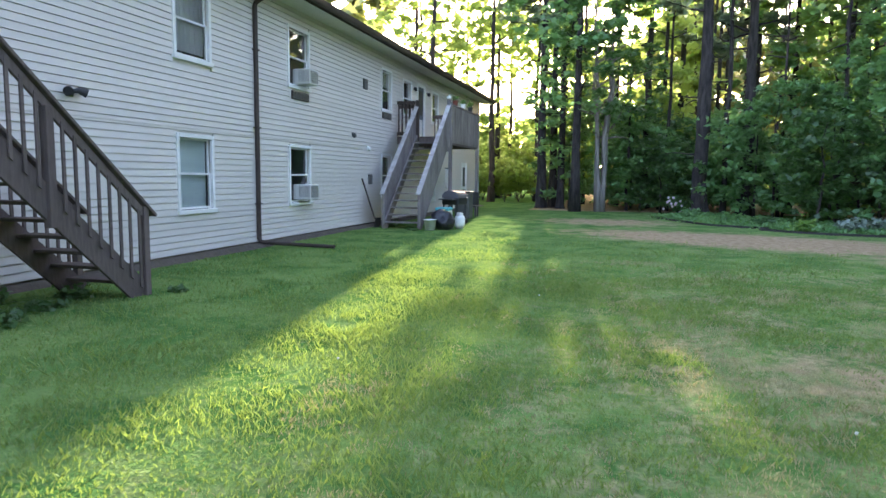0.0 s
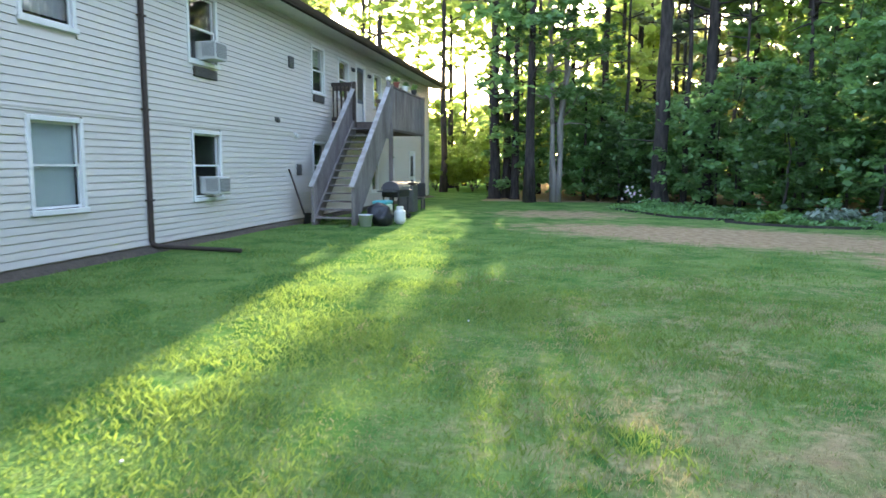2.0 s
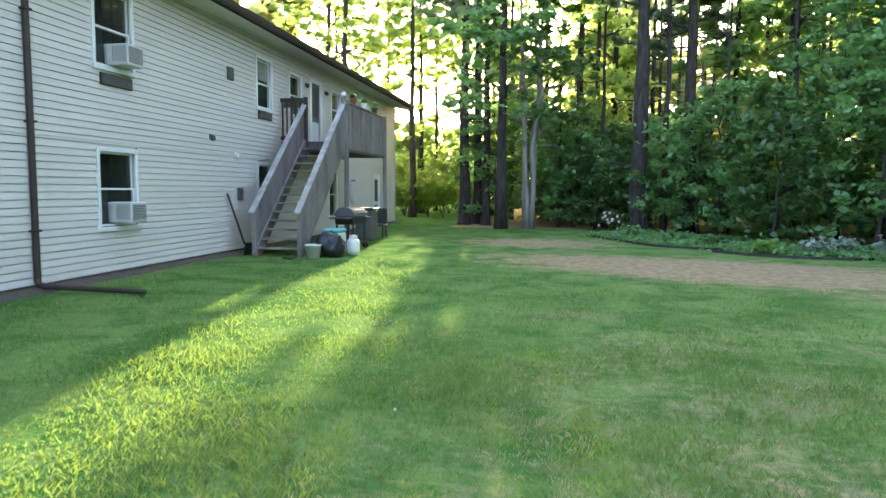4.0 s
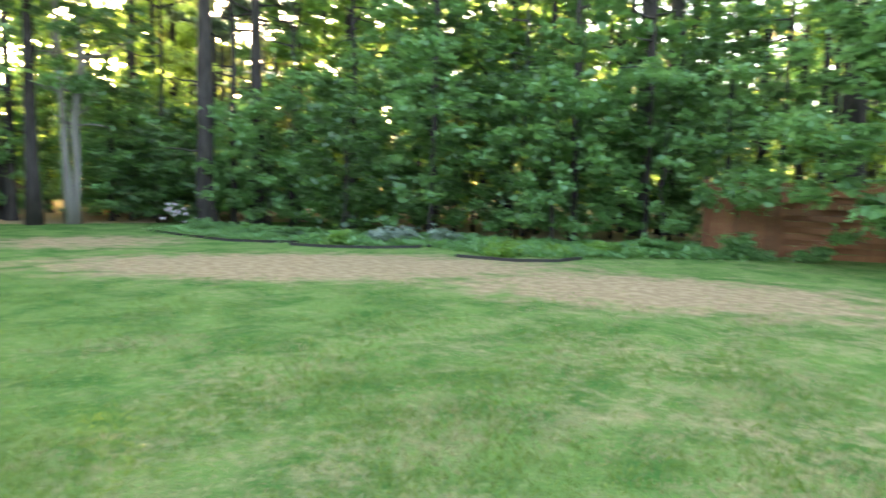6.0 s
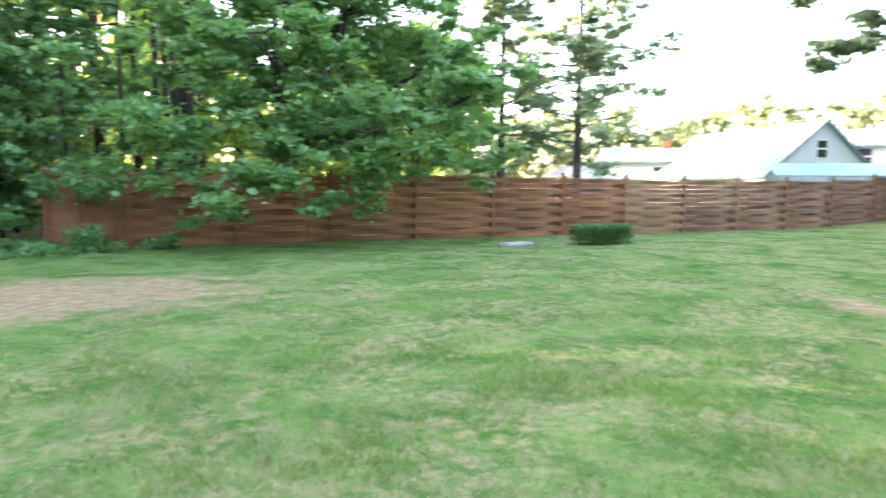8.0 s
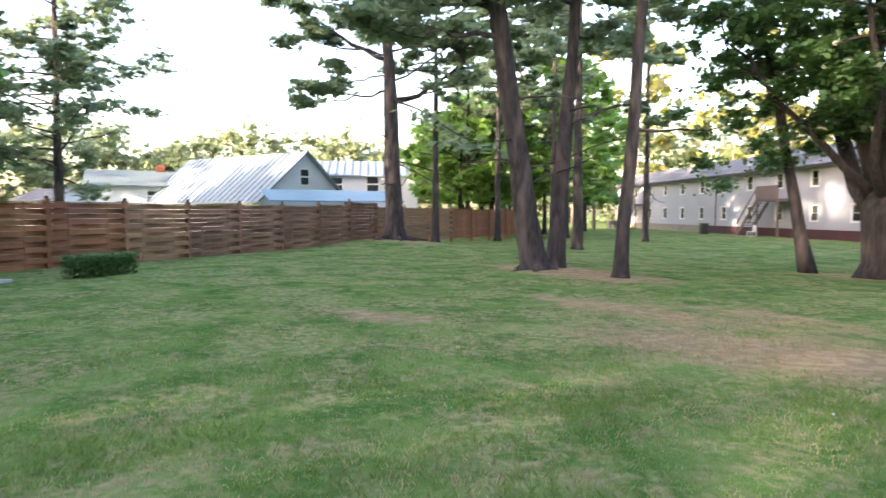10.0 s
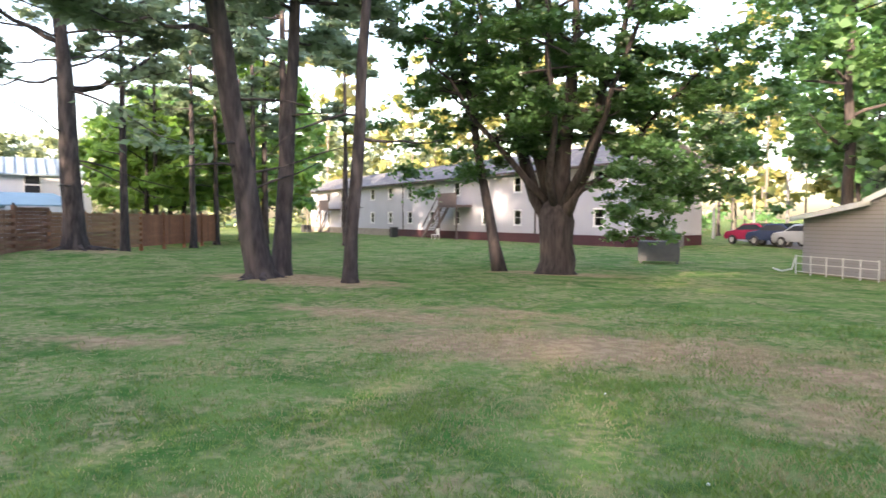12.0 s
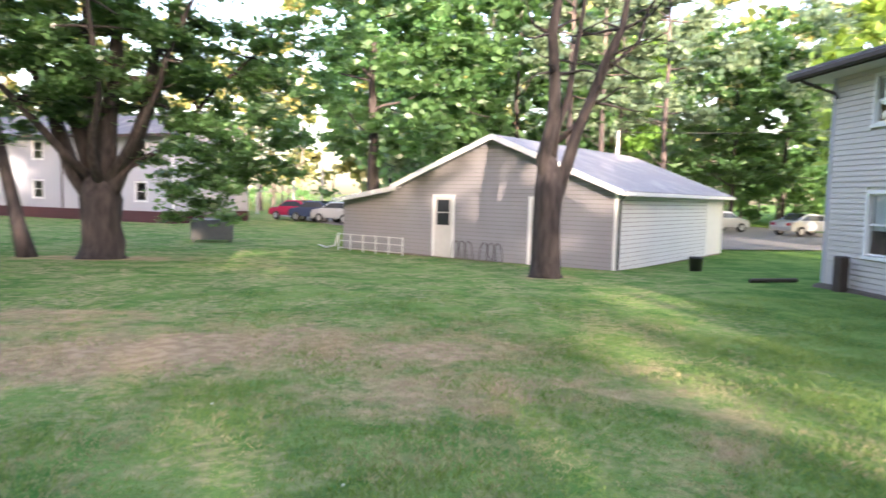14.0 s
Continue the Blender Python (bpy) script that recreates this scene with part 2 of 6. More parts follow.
M = {
    "lawn": ground_material(),
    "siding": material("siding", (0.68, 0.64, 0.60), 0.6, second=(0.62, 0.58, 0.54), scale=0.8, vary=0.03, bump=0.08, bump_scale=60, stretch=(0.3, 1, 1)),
    # house siding darkened to carry the shade on the south wing
    "siding_wing_shaded": material("siding_wing_shaded", (0.54, 0.50, 0.46), 0.6, second=(0.49, 0.45, 0.41), scale=0.8, vary=0.03, bump=0.08),
    # dark tone painted as the shadow in the gaps between garage boards
    "lap_shadow": material("lap_shadow", (0.215, 0.205, 0.20), 0.8),
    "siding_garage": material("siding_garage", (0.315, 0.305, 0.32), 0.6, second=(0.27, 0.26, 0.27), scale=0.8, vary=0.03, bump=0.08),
    # white lowered to grey; the tone carries the long building's shade
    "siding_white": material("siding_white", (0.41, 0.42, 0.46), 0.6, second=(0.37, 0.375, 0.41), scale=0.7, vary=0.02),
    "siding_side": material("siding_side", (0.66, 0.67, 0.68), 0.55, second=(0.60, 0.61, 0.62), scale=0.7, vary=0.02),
    "maroon": material("maroon", (0.07, 0.022, 0.028), 0.7, second=(0.05, 0.018, 0.02)),
    "trim": material("trim", (0.80, 0.80, 0.79), 0.45, second=(0.72, 0.72, 0.70), scale=3),
    "soffit": material("soffit", (0.62, 0.60, 0.56), 0.6, second=(0.55, 0.53, 0.5)),
    "brown": material("brown", (0.035, 0.022, 0.018), 0.65, second=(0.055, 0.038, 0.03), scale=4),
    "foundation": material("foundation", (0.30, 0.27, 0.23), 0.9, second=(0.2, 0.17, 0.13), scale=3, bump=0.4),
    "shingle": material("shingle", (0.16, 0.16, 0.17), 0.9, second=(0.10, 0.10, 0.11), scale=12, bump=0.5, third=(0.22, 0.21, 0.20), third_scale=1.2),
    "shingle_pale": material("shingle_pale", (0.27, 0.27, 0.29), 0.7, second=(0.20, 0.20, 0.215), scale=12, bump=0.4, third=(0.33, 0.32, 0.32), third_scale=1.2),
    "metal_roof": material("metal_roof", (0.27, 0.34, 0.37), 0.5, 0.15, second=(0.22, 0.29, 0.33), scale=0.8),
    "porch_blue": material("porch_blue", (0.20, 0.33, 0.39), 0.5, 0.15, second=(0.16, 0.28, 0.34), scale=1.5),
    "roof_green": material("roof_green", (0.17, 0.215, 0.21), 0.8, second=(0.12, 0.16, 0.155), scale=4),
    "seam": material("seam", (0.16, 0.20, 0.22), 0.5, 0.15, second=(0.12, 0.16, 0.18), scale=2),
    "house_white": material("house_white", (0.64, 0.67, 0.72), 0.6, second=(0.58, 0.61, 0.66), scale=0.7),
    "deck": material("deck", (0.155, 0.118, 0.108), 0.85, second=(0.10, 0.074, 0.068), scale=5, bump=0.4, vary=0.15, stretch=(6, 6, 1)),
    "deck_light": material("deck_light", (0.27, 0.24, 0.235), 0.85, second=(0.17, 0.145, 0.135), scale=5, bump=0.5, vary=0.1, stretch=(4, 4, 1.2), third=(0.13, 0.105, 0.10), third_scale=0.8),
    "tread": material("tread", (0.10, 0.075, 0.062), 0.85, second=(0.06, 0.045, 0.036), scale=6, bump=0.4, vary=0.15),
    "fence": material("fence", (0.27, 0.105, 0.05), 0.75, second=(0.20, 0.074, 0.034), scale=4, bump=0.35, vary=0.22, stretch=(1, 1, 5), third=(0.30, 0.12, 0.055), third_scale=0.9),
    "fence_worn": material("fence_worn", (0.25, 0.125, 0.078), 0.8, second=(0.155, 0.072, 0.046), scale=4, bump=0.35, vary=0.25, stretch=(1, 1, 5), third=(0.27, 0.15, 0.10), third_scale=0.9),
    "fence_pale": material("fence_pale", (0.33, 0.18, 0.10), 0.75, second=(0.24, 0.125, 0.07), scale=4, bump=0.35, vary=0.2, stretch=(1, 1, 5)),
    "glass": material("glass", (0.9, 0.95, 0.95), 0.02, glass=True),
    "screen": material("screen", (0.03, 0.032, 0.035), 0.5),
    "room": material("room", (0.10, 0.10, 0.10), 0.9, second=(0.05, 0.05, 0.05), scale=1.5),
    "blind": material("blind", (0.60, 0.66, 0.66), 0.8, second=(0.55, 0.61, 0.62), scale=2),
    "curtain": material("curtain", (0.48, 0.46, 0.47), 0.9, second=(0.34, 0.32, 0.33), scale=5, stretch=(5, 1, 0.4)),
    "ac": material("ac", (0.62, 0.62, 0.60), 0.5, second=(0.52, 0.52, 0.50), scale=5),
    "ac_grille": material("ac_grille", (0.13, 0.13, 0.13), 0.6),
    "black": material("black", (0.02, 0.02, 0.022), 0.5, second=(0.035, 0.035, 0.035)),
    "bag": material("bag", (0.014, 0.014, 0.016), 0.3, bump=0.5, bump_scale=9),
    "grey_box": material("grey_box", (0.10, 0.10, 0.095), 0.6, second=(0.07, 0.07, 0.07)),
    "lid_grey": material("lid_grey", (0.20, 0.20, 0.22), 0.35, 0.5),
    "rail_light": material("rail_light", (0.50, 0.48, 0.475), 0.8, second=(0.24, 0.21, 0.19), scale=5, bump=0.4, vary=0.1),
    "steel": material("steel", (0.55, 0.55, 0.56), 0.35, 0.8),
    "white_plastic": material("white_plastic", (0.75, 0.75, 0.73), 0.4, second=(0.65, 0.65, 0.63)),
    "teal": material("teal", (0.10, 0.45, 0.47), 0.5),
    "door_blue": material("door_blue", (0.06, 0.09, 0.14), 0.4),
    "bark_pine": material("bark_pine", (0.058, 0.047, 0.048), 0.95, second=(0.022, 0.018, 0.018), scale=11, amount=0.28, bump=1.0, bump_scale=16, stretch=(1, 1, 0.25), third=(0.13, 0.10, 0.09), third_scale=3),
    "bark_grey": material("bark_grey", (0.20, 0.175, 0.15), 0.95, second=(0.11, 0.095, 0.08), scale=5, bump=0.9, bump_scale=12, stretch=(1, 1, 0.2)),
    "bark_pale": material("bark_pale", (0.27, 0.245, 0.22), 0.9, second=(0.16, 0.14, 0.125), scale=5, bump=0.6, bump_scale=10, stretch=(1, 1, 0.2)),
    "bark_dark": material("bark_dark", (0.06, 0.048, 0.045), 0.95, second=(0.02, 0.016, 0.015), scale=10, amount=0.28, bump=1.0, bump_scale=12, stretch=(1, 1, 0.2)),
    "rubber_edge": material("rubber_edge", (0.035, 0.03, 0.028), 0.7),
    "mulch": material("mulch", (0.11, 0.09, 0.07), 0.95, second=(0.06, 0.048, 0.038), scale=9, bump=1.0, bump_scale=20),
    "asphalt": material("asphalt", (0.20, 0.19, 0.18), 0.9, second=(0.15, 0.145, 0.14), scale=3),
    "stone": material("stone", (0.42, 0.41, 0.39), 0.85, second=(0.3, 0.29, 0.28)),
    "car_red": material("car_red", (0.42, 0.025, 0.075), 0.25, 0.3),
    "car_blue": material("car_blue", (0.04, 0.06, 0.12), 0.25, 0.3),
    "car_silver": material("car_silver", (0.50, 0.52, 0.54), 0.28, 0.6),
    "car_glass": material("car_glass", (0.03, 0.035, 0.04), 0.08),
    "tyre": material("tyre", (0.02, 0.02, 0.02), 0.8),
    "chimney": material("chimney", (0.25, 0.07, 0.04), 0.9, second=(0.16, 0.05, 0.035)),
    "leaf": leaf_material("leaf", (0.07, 0.17, 0.04), (0.18, 0.34, 0.08), (0.38, 0.59, 0.12), 0.5),
    "leaf_cool": leaf_material("leaf_cool", (0.07, 0.19, 0.07), (0.19, 0.37, 0.155), (0.30, 0.54, 0.14), 0.42),
    "leaf_dark": leaf_material("leaf_dark", (0.032, 0.085, 0.032), (0.085, 0.165, 0.065), (0.17, 0.36, 0.07), 0.38),
    "leaf_bright": leaf_material("leaf_bright", (0.10, 0.20, 0.03), (0.22, 0.34, 0.08), (0.47, 0.60, 0.14), 0.62),
    "needle": leaf_material("needle", (0.085, 0.15, 0.10), (0.23, 0.31, 0.21), (0.32, 0.42, 0.22), 0.5),
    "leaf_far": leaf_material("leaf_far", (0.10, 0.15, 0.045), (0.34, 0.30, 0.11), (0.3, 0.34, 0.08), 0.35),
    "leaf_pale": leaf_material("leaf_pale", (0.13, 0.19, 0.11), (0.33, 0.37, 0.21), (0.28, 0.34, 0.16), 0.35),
    "leaf_silver": leaf_material("leaf_silver", (0.16, 0.22, 0.17), (0.30, 0.37, 0.30), (0.2, 0.3, 0.15), 0.25),
    "blade": leaf_material("blade", (0.088, 0.18, 0.048), (0.22, 0.285, 0.12), (0.32, 0.46, 0.07), 0.30, 0.8, 0.04),
    "straw_blade": leaf_material("straw_blade", (0.27, 0.25, 0.13), (0.50, 0.44, 0.27), (0.40, 0.36, 0.14), 0.25, 0.8, 0.04),
    "petal": material("petal", (0.62, 0.42, 0.48), 0.7, second=(0.75, 0.66, 0.68)),
}

# ---- builders ----
rng = np.random.default_rng(7)


def link(name, me, mat, parent, label=""):
    ob = new(name, me)
    if mat and not me.materials:
        me.materials.append(M[mat])
    if parent:
        ob.parent = parent
    return tagged(ob, label)


def part(name, bm, mat, parent, label="", smooth=False):
    me = bpy.data.meshes.new(name)
    bm.to_mesh(me)
    bm.free()
    if smooth:
        me.polygons.foreach_set("use_smooth", [True] * len(me.polygons))
    return link(name, me, mat, parent, label)


def thing(name, label, category, m=None, group="", kind=""):
    ob = new(name)
    ob.empty_display_size = 0.2
    if m is not None:
        ob.matrix_world = m
    return tagged(ob, label, category, group, kind)


def box(bm, x0, x1, y0, y1, z0, z1, m=None, bevel=0.0):
    sub = bmesh.new() if bevel or m is not None else bm
    vs = [sub.verts.new((x, y, z)) for z in (z0, z1) for y in (y0, y1) for x in (x0, x1)]
    for f in ((0, 2, 3, 1), (4, 5, 7, 6), (0, 1, 5, 4), (2, 6, 7, 3), (0, 4, 6, 2), (1, 3, 7, 5)):
        sub.faces.new([vs[i] for i in f])
    if sub is bm:
        return bm
    if bevel:
        bmesh.ops.bevel(sub, geom=sub.edges[:], offset=bevel, segments=1, affect="EDGES")
    if m is not None:
        bmesh.ops.transform(sub, matrix=m, verts=sub.verts)
    me = bpy.data.meshes.new("tmp")
    sub.to_mesh(me)
    sub.free()
    bm.from_mesh(me)
    bpy.data.meshes.remove(me)
    return bm


def bx(*a, **k):
    return box(bmesh.new(), *a, **k)


def beam(bm, p, q, w, d, bevel=0.0):
    """A square stick from p to q, w wide and d deep (d in the upright plane of the stick)."""
    p, q = Vector(p), Vector(q)
    along = (q - p)
    up = Vector((0, 0, 1)) if abs(along.normalized().z) < 0.98 else Vector((0, 1, 0))
    side = along.cross(up).normalized()
    top = side.cross(along).normalized()
    m = Matrix((side, along.normalized(), top)).transposed().to_4x4()
    m.translation = p
    return box(bm, -w / 2, w / 2, 0, along.length, -d / 2, d / 2, m, bevel)


def tube(bm, pts, radii, sides=10, lump=0.0, seed=0, closed=True):
    """A round limb through pts."""
    rings = []
    pts = [Vector(p) for p in pts]
    for i, (p, r) in enumerate(zip(pts, radii)):
        d = (pts[min(i + 1, len(pts) - 1)] - pts[max(i - 1, 0)]).normalized()
        a = d.cross(Vector((0.31, 0.95, 0.1))).normalized()
        b = d.cross(a)
        ring = []
        for k in range(sides):
            t = 2 * math.pi * k / sides
            n = a * math.cos(t) + b * math.sin(t)
            rr = r * (1 + lump * noise.noise(Vector((math.cos(t) * 1.3 + seed, math.sin(t) * 1.3, i * 0.6))))
            ring.append(bm.verts.new(p + n * rr))
        rings.append(ring)
    for r0, r1 in zip(rings, rings[1:]):
        for k in range(sides):
            bm.faces.new((r0[k], r0[(k + 1) % sides], r1[(k + 1) % sides], r1[k]))
    if closed:
        bm.faces.new(rings[0][::-1])
        bm.faces.new(rings[-1])
    return bm


def cyl(bm, p, q, r, r2=None, sides=14):
    return tube(bm, [p, q], [r, r if r2 is None else r2], sides)


def lathe(profile, sides=20):
    bm = bmesh.new()
    rings = [[bm.verts.new((r * math.cos(2 * math.pi * k / sides), r * math.sin(2 * math.pi * k / sides), z)) for k in range(sides)] for r, z in profile]
    for a, b in zip(rings, rings[1:]):
        for k in range(sides):
            bm.faces.new((a[k], a[(k + 1) % sides], b[(k + 1) % sides], b[k]))
    bm.faces.new(rings[0][::-1])
    bm.faces.new(rings[-1])
    return bm


def quads_mesh(name, verts, mat):
    """verts: n x 4 x 3"""
    n = len(verts)
    me = bpy.data.meshes.new(name)
    me.vertices.add(n * 4)
    me.vertices.foreach_set("co", np.ascontiguousarray(verts, dtype=np.float32).ravel())
    me.loops.add(n * 4)
    me.loops.foreach_set("vertex_index", np.arange(n * 4, dtype=np.int32))
    me.polygons.add(n)
    me.polygons.foreach_set("loop_start", np.arange(n, dtype=np.int32) * 4)
    me.update(calc_edges=True)
    me.materials.append(M[mat])
    return me


def leaf_quads(c, size, flat=0.6, g=rng, long=1.0):
    """Leaves as folded diamonds round the points c."""
    n = len(c)
    a = g.normal(size=(n, 3))
    a[:, 2] *= 1 - flat
    a /= np.linalg.norm(a, axis=1, keepdims=True)
    b = g.normal(size=(n, 3))
    b[:, 2] *= 1 - flat
    b -= a * (a * b).sum(1, keepdims=True)
    b /= np.linalg.norm(b, axis=1, keepdims=True) + 1e-9
    nn = np.cross(a, b)
    s = size * g.uniform(0.6, 1.3, (n, 1))
    return np.stack([c - a * s * 0.5 * long, c + b * s * 0.42 + nn * s * 0.12, c + a * s * 0.5 * long, c - b * s * 0.42 + nn * s * 0.12], 1)


def cloud(centres, radii, n, flat, g=rng):
    """n points spread in flattened clumps."""
    k = g.integers(0, len(centres), n)
    d = g.normal(size=(n, 3))
    d /= np.linalg.norm(d, axis=1, keepdims=True)
    r = np.abs(g.normal(0, 0.62, (n, 1)))
    return centres[k] + d * r * radii[k][:, None] * np.array([1, 1, flat])


def limb_path(p, d, length, bend, g, steps=6, up=0.0):
    pts = [Vector(p)]
    d = Vector(d).normalized()
    for _ in range(steps):
        d = (d + Vector(g.normal(size=3)) * bend + Vector((0, 0, up))).normalized()
        pts.append(pts[-1] + d * (length / steps))
    return pts


def crown_from(centres, radii, n, size, flat, mat, name, parent, g, tilt=0.55):
    me = quads_mesh(name, leaf_quads(cloud(np.array(centres), np.array(radii), n, flat, g), size, tilt, g, 1.35), mat)
    return link(name, me, None, parent)


def broadleaf(name, label, x, y, h, r, base, seed, leaves=9000, mat="leaf", bark="bark_grey", size=0.22, crown_r=3.5, lean=(0, 0), low=None, group="", stems=1, clumps=130, z=0.0, limbs=9):
    """A leafy tree: trunk, limbs, a crown of layered sprays from height base to h."""
    g = np.random.default_rng(seed)
    t = thing(name, label, "tree", pose(x, y, z - 0.05), group)
    bm = bmesh.new()
    ends = []
    for s in range(stems):
        a = g.uniform(0, 6.28)
        off = Vector((math.cos(a), math.sin(a), 0)) * (r * 0.9 if stems > 1 else 0)
        top = Vector((lean[0] + off.x * 5, lean[1] + off.y * 5, h * 0.92))
        n = 9
        pts = [off + (top - off) * (i / n) + Vector((noise.noise(Vector((seed, i * 0.5, s))), noise.noise(Vector((seed + 9, i * 0.5, s))), 0)) * 0.25 * min(1, i / 2) for i in range(n + 1)]
        rr = [r * (1.35 if i == 0 else 1.0 - 0.8 * i / n) for i in range(n + 1)]
        tube(bm, pts, rr, 10, 0.25, seed)
        ends += pts
        for k in range(limbs):
            i = 2 + (k * (n - 2)) // max(limbs, 1)
            if pts[i].z < base * 0.8:
                continue
            a2 = g.uniform(0, 6.28)
            lp = limb_path(pts[i], (math.cos(a2), math.sin(a2), g.uniform(0.15, 0.8)), crown_r * g.uniform(0.5, 0.9), 0.18, g)
            tube(bm, lp, [rr[i] * 0.42 * (1 - 0.8 * j / 6) + 0.008 for j in range(7)], 5)
    part("trunk", bm, bark, t, smooth=True)
    cs, rs = [], []
    for _ in range(clumps):
        zz = base + (h - base) * g.uniform(0, 1) ** 0.9
        f = (zz - base) / (h - base)
        w = crown_r * (0.55 + 0.6 * math.sin(math.pi * min(1, f * 0.85 + 0.15))) * math.sqrt(g.uniform(0.08, 1))
        a = g.uniform(0, 6.28)
        cs.append((lean[0] * zz / h + w * math.cos(a), lean[1] * zz / h + w * math.sin(a), zz))
        rs.append(crown_r * g.uniform(0.10, 0.26))
    crown_from(cs, rs, leaves, size, 0.6, mat, "crown", t, g)
    return t


def pine(name, label, x, y, h, r, base, seed, spread=3.0, lean=(0, 0), needles=7000, size=0.34, dens=30, mat="needle", bark="bark_pine", group="", dead=4, z=0.0, boughs=()):
    """A pine: a straight trunk, whorled boughs that carry flat plates of needles."""
    g = np.random.default_rng(seed)
    t = thing(name, label, "tree", pose(x, y, z - 0.05), group)
    bm = bmesh.new()
    n = 12
    pts = [Vector((lean[0] * i / n + 0.09 * noise.noise(Vector((seed, i * 0.6, 0))), lean[1] * i / n, h * i / n)) for i in range(n + 1)]
    rr = [r * (1.5 if i == 0 else 1.0 - 0.9 * i / n) for i in range(n + 1)]
    tube(bm, [pts[0], pts[0].lerp(pts[1], 0.12), pts[0].lerp(pts[1], 0.4)] + pts[1:], [r * 1.45, r * 1.16, r * 1.04] + rr[1:], 12, 0.22, seed)
    cs, rs = [], []
    for k in range(dens + dead):
        f = g.uniform(0, 1) if k < dens else g.uniform(-0.6, 0)
        zz = base + (h * 0.98 - base) * f
        if zz < 1.8:
            continue
        c = pts[min(n, max(0, round(zz / h * n)))]
        a = g.uniform(0, 6.28)
        ln = spread * (1.05 - 0.75 * max(f, 0)) * g.uniform(0.55, 1.1) * (1 if k < dens else 0.6)
        lp = limb_path((c.x, c.y, zz), (math.cos(a), math.sin(a), g.uniform(-0.1, 0.35)), ln, 0.13, g)
        tube(bm, lp, [0.05 * (1 - 0.8 * j / 6) * (1 if k < dens else 0.7) + 0.006 for j in range(7)], 4)
        if k < dens:
            for j in (3, 4, 5, 6):
                cs.append(tuple(lp[j] + Vector(g.normal(size=3)) * 0.15))
                rs.append(ln * 0.15 + 0.12)
    for z0, dx, dy, dz, br in boughs:
        c = pts[round(z0 / h * n)]
        lp = [Vector((c.x + dx * q / 8, c.y + dy * q / 8, z0 + dz * (q / 8) ** 1.5)) + Vector(g.normal(size=3)) * 0.07 * (q > 0) for q in range(9)]
        tube(bm, lp, [br * (1 - 0.8 * q / 8) for q in range(9)], 7)
        for q in (4, 6, 8):
            a = g.uniform(0, 6.28)
            sp = limb_path(lp[q], (dx * 0.4 + math.cos(a), dy * 0.4 + math.sin(a), 0.3), 1.3, 0.15, g)
            tube(bm, sp, [br * 0.3 * (1 - 0.14 * u) for u in range(7)], 4)
            cs += [tuple(sp[4]), tuple(sp[6])] * 3
            rs += [0.5, 0.6] * 3
    part("trunk", bm, bark, t, smooth=True)
    if r > 0.3 and bark == "bark_pine":
        for k in range(7):
            a = 0.9 * k + g.uniform(-0.3, 0.3)
            c, s_ = math.cos(a), math.sin(a)
            ln = r * g.uniform(2.2, 3.6)
            bm = bmesh.new()
            tube(bm, [(c * r * 0.5, s_ * r * 0.5, 0.34), (c * r * 1.25, s_ * r * 1.25, 0.12), (c * ln * 0.7, s_ * ln * 0.7, 0.055), (c * ln, s_ * ln, 0.0)], [0.13, 0.10, 0.06, 0.03], 7, 0.3, k)
            part("root", bm, bark, t, smooth=True)
    me = quads_mesh("crown", leaf_quads(cloud(np.array(cs), np.array(rs), int(needles * 2.0), 0.35, g), size * 0.62, 0.6, g, 1.7), mat)
    link("crown", me, None, t)
    return t


def bush(name, label, x, y, r, h, seed, leaves=1500, mat="leaf_cool", size=0.12, group="", z=0.0):
    g = np.random.default_rng(seed)
    t = thing(name, label, "shrub", pose(x, y, z), group)
    bm = bmesh.new()
    cs, rs = [], []
    for k in range(9):
        a = g.uniform(0, 6.28)
        lp = limb_path((0, 0, -0.03), (math.cos(a) * r / h, math.sin(a) * r / h, 1), h * g.uniform(0.7, 1.0), 0.12, g, 5)
        tube(bm, lp, [0.018 * (1 - 0.15 * j) for j in range(6)], 4)
        for j in (2, 3, 4, 5):
            cs.append(tuple(lp[j]))
            rs.append(r * 0.38)
    part("stem", bm, "bark_dark", t)
    crown_from(cs, rs, leaves, size, 0.6, mat, "foliage", t, g)
    return t


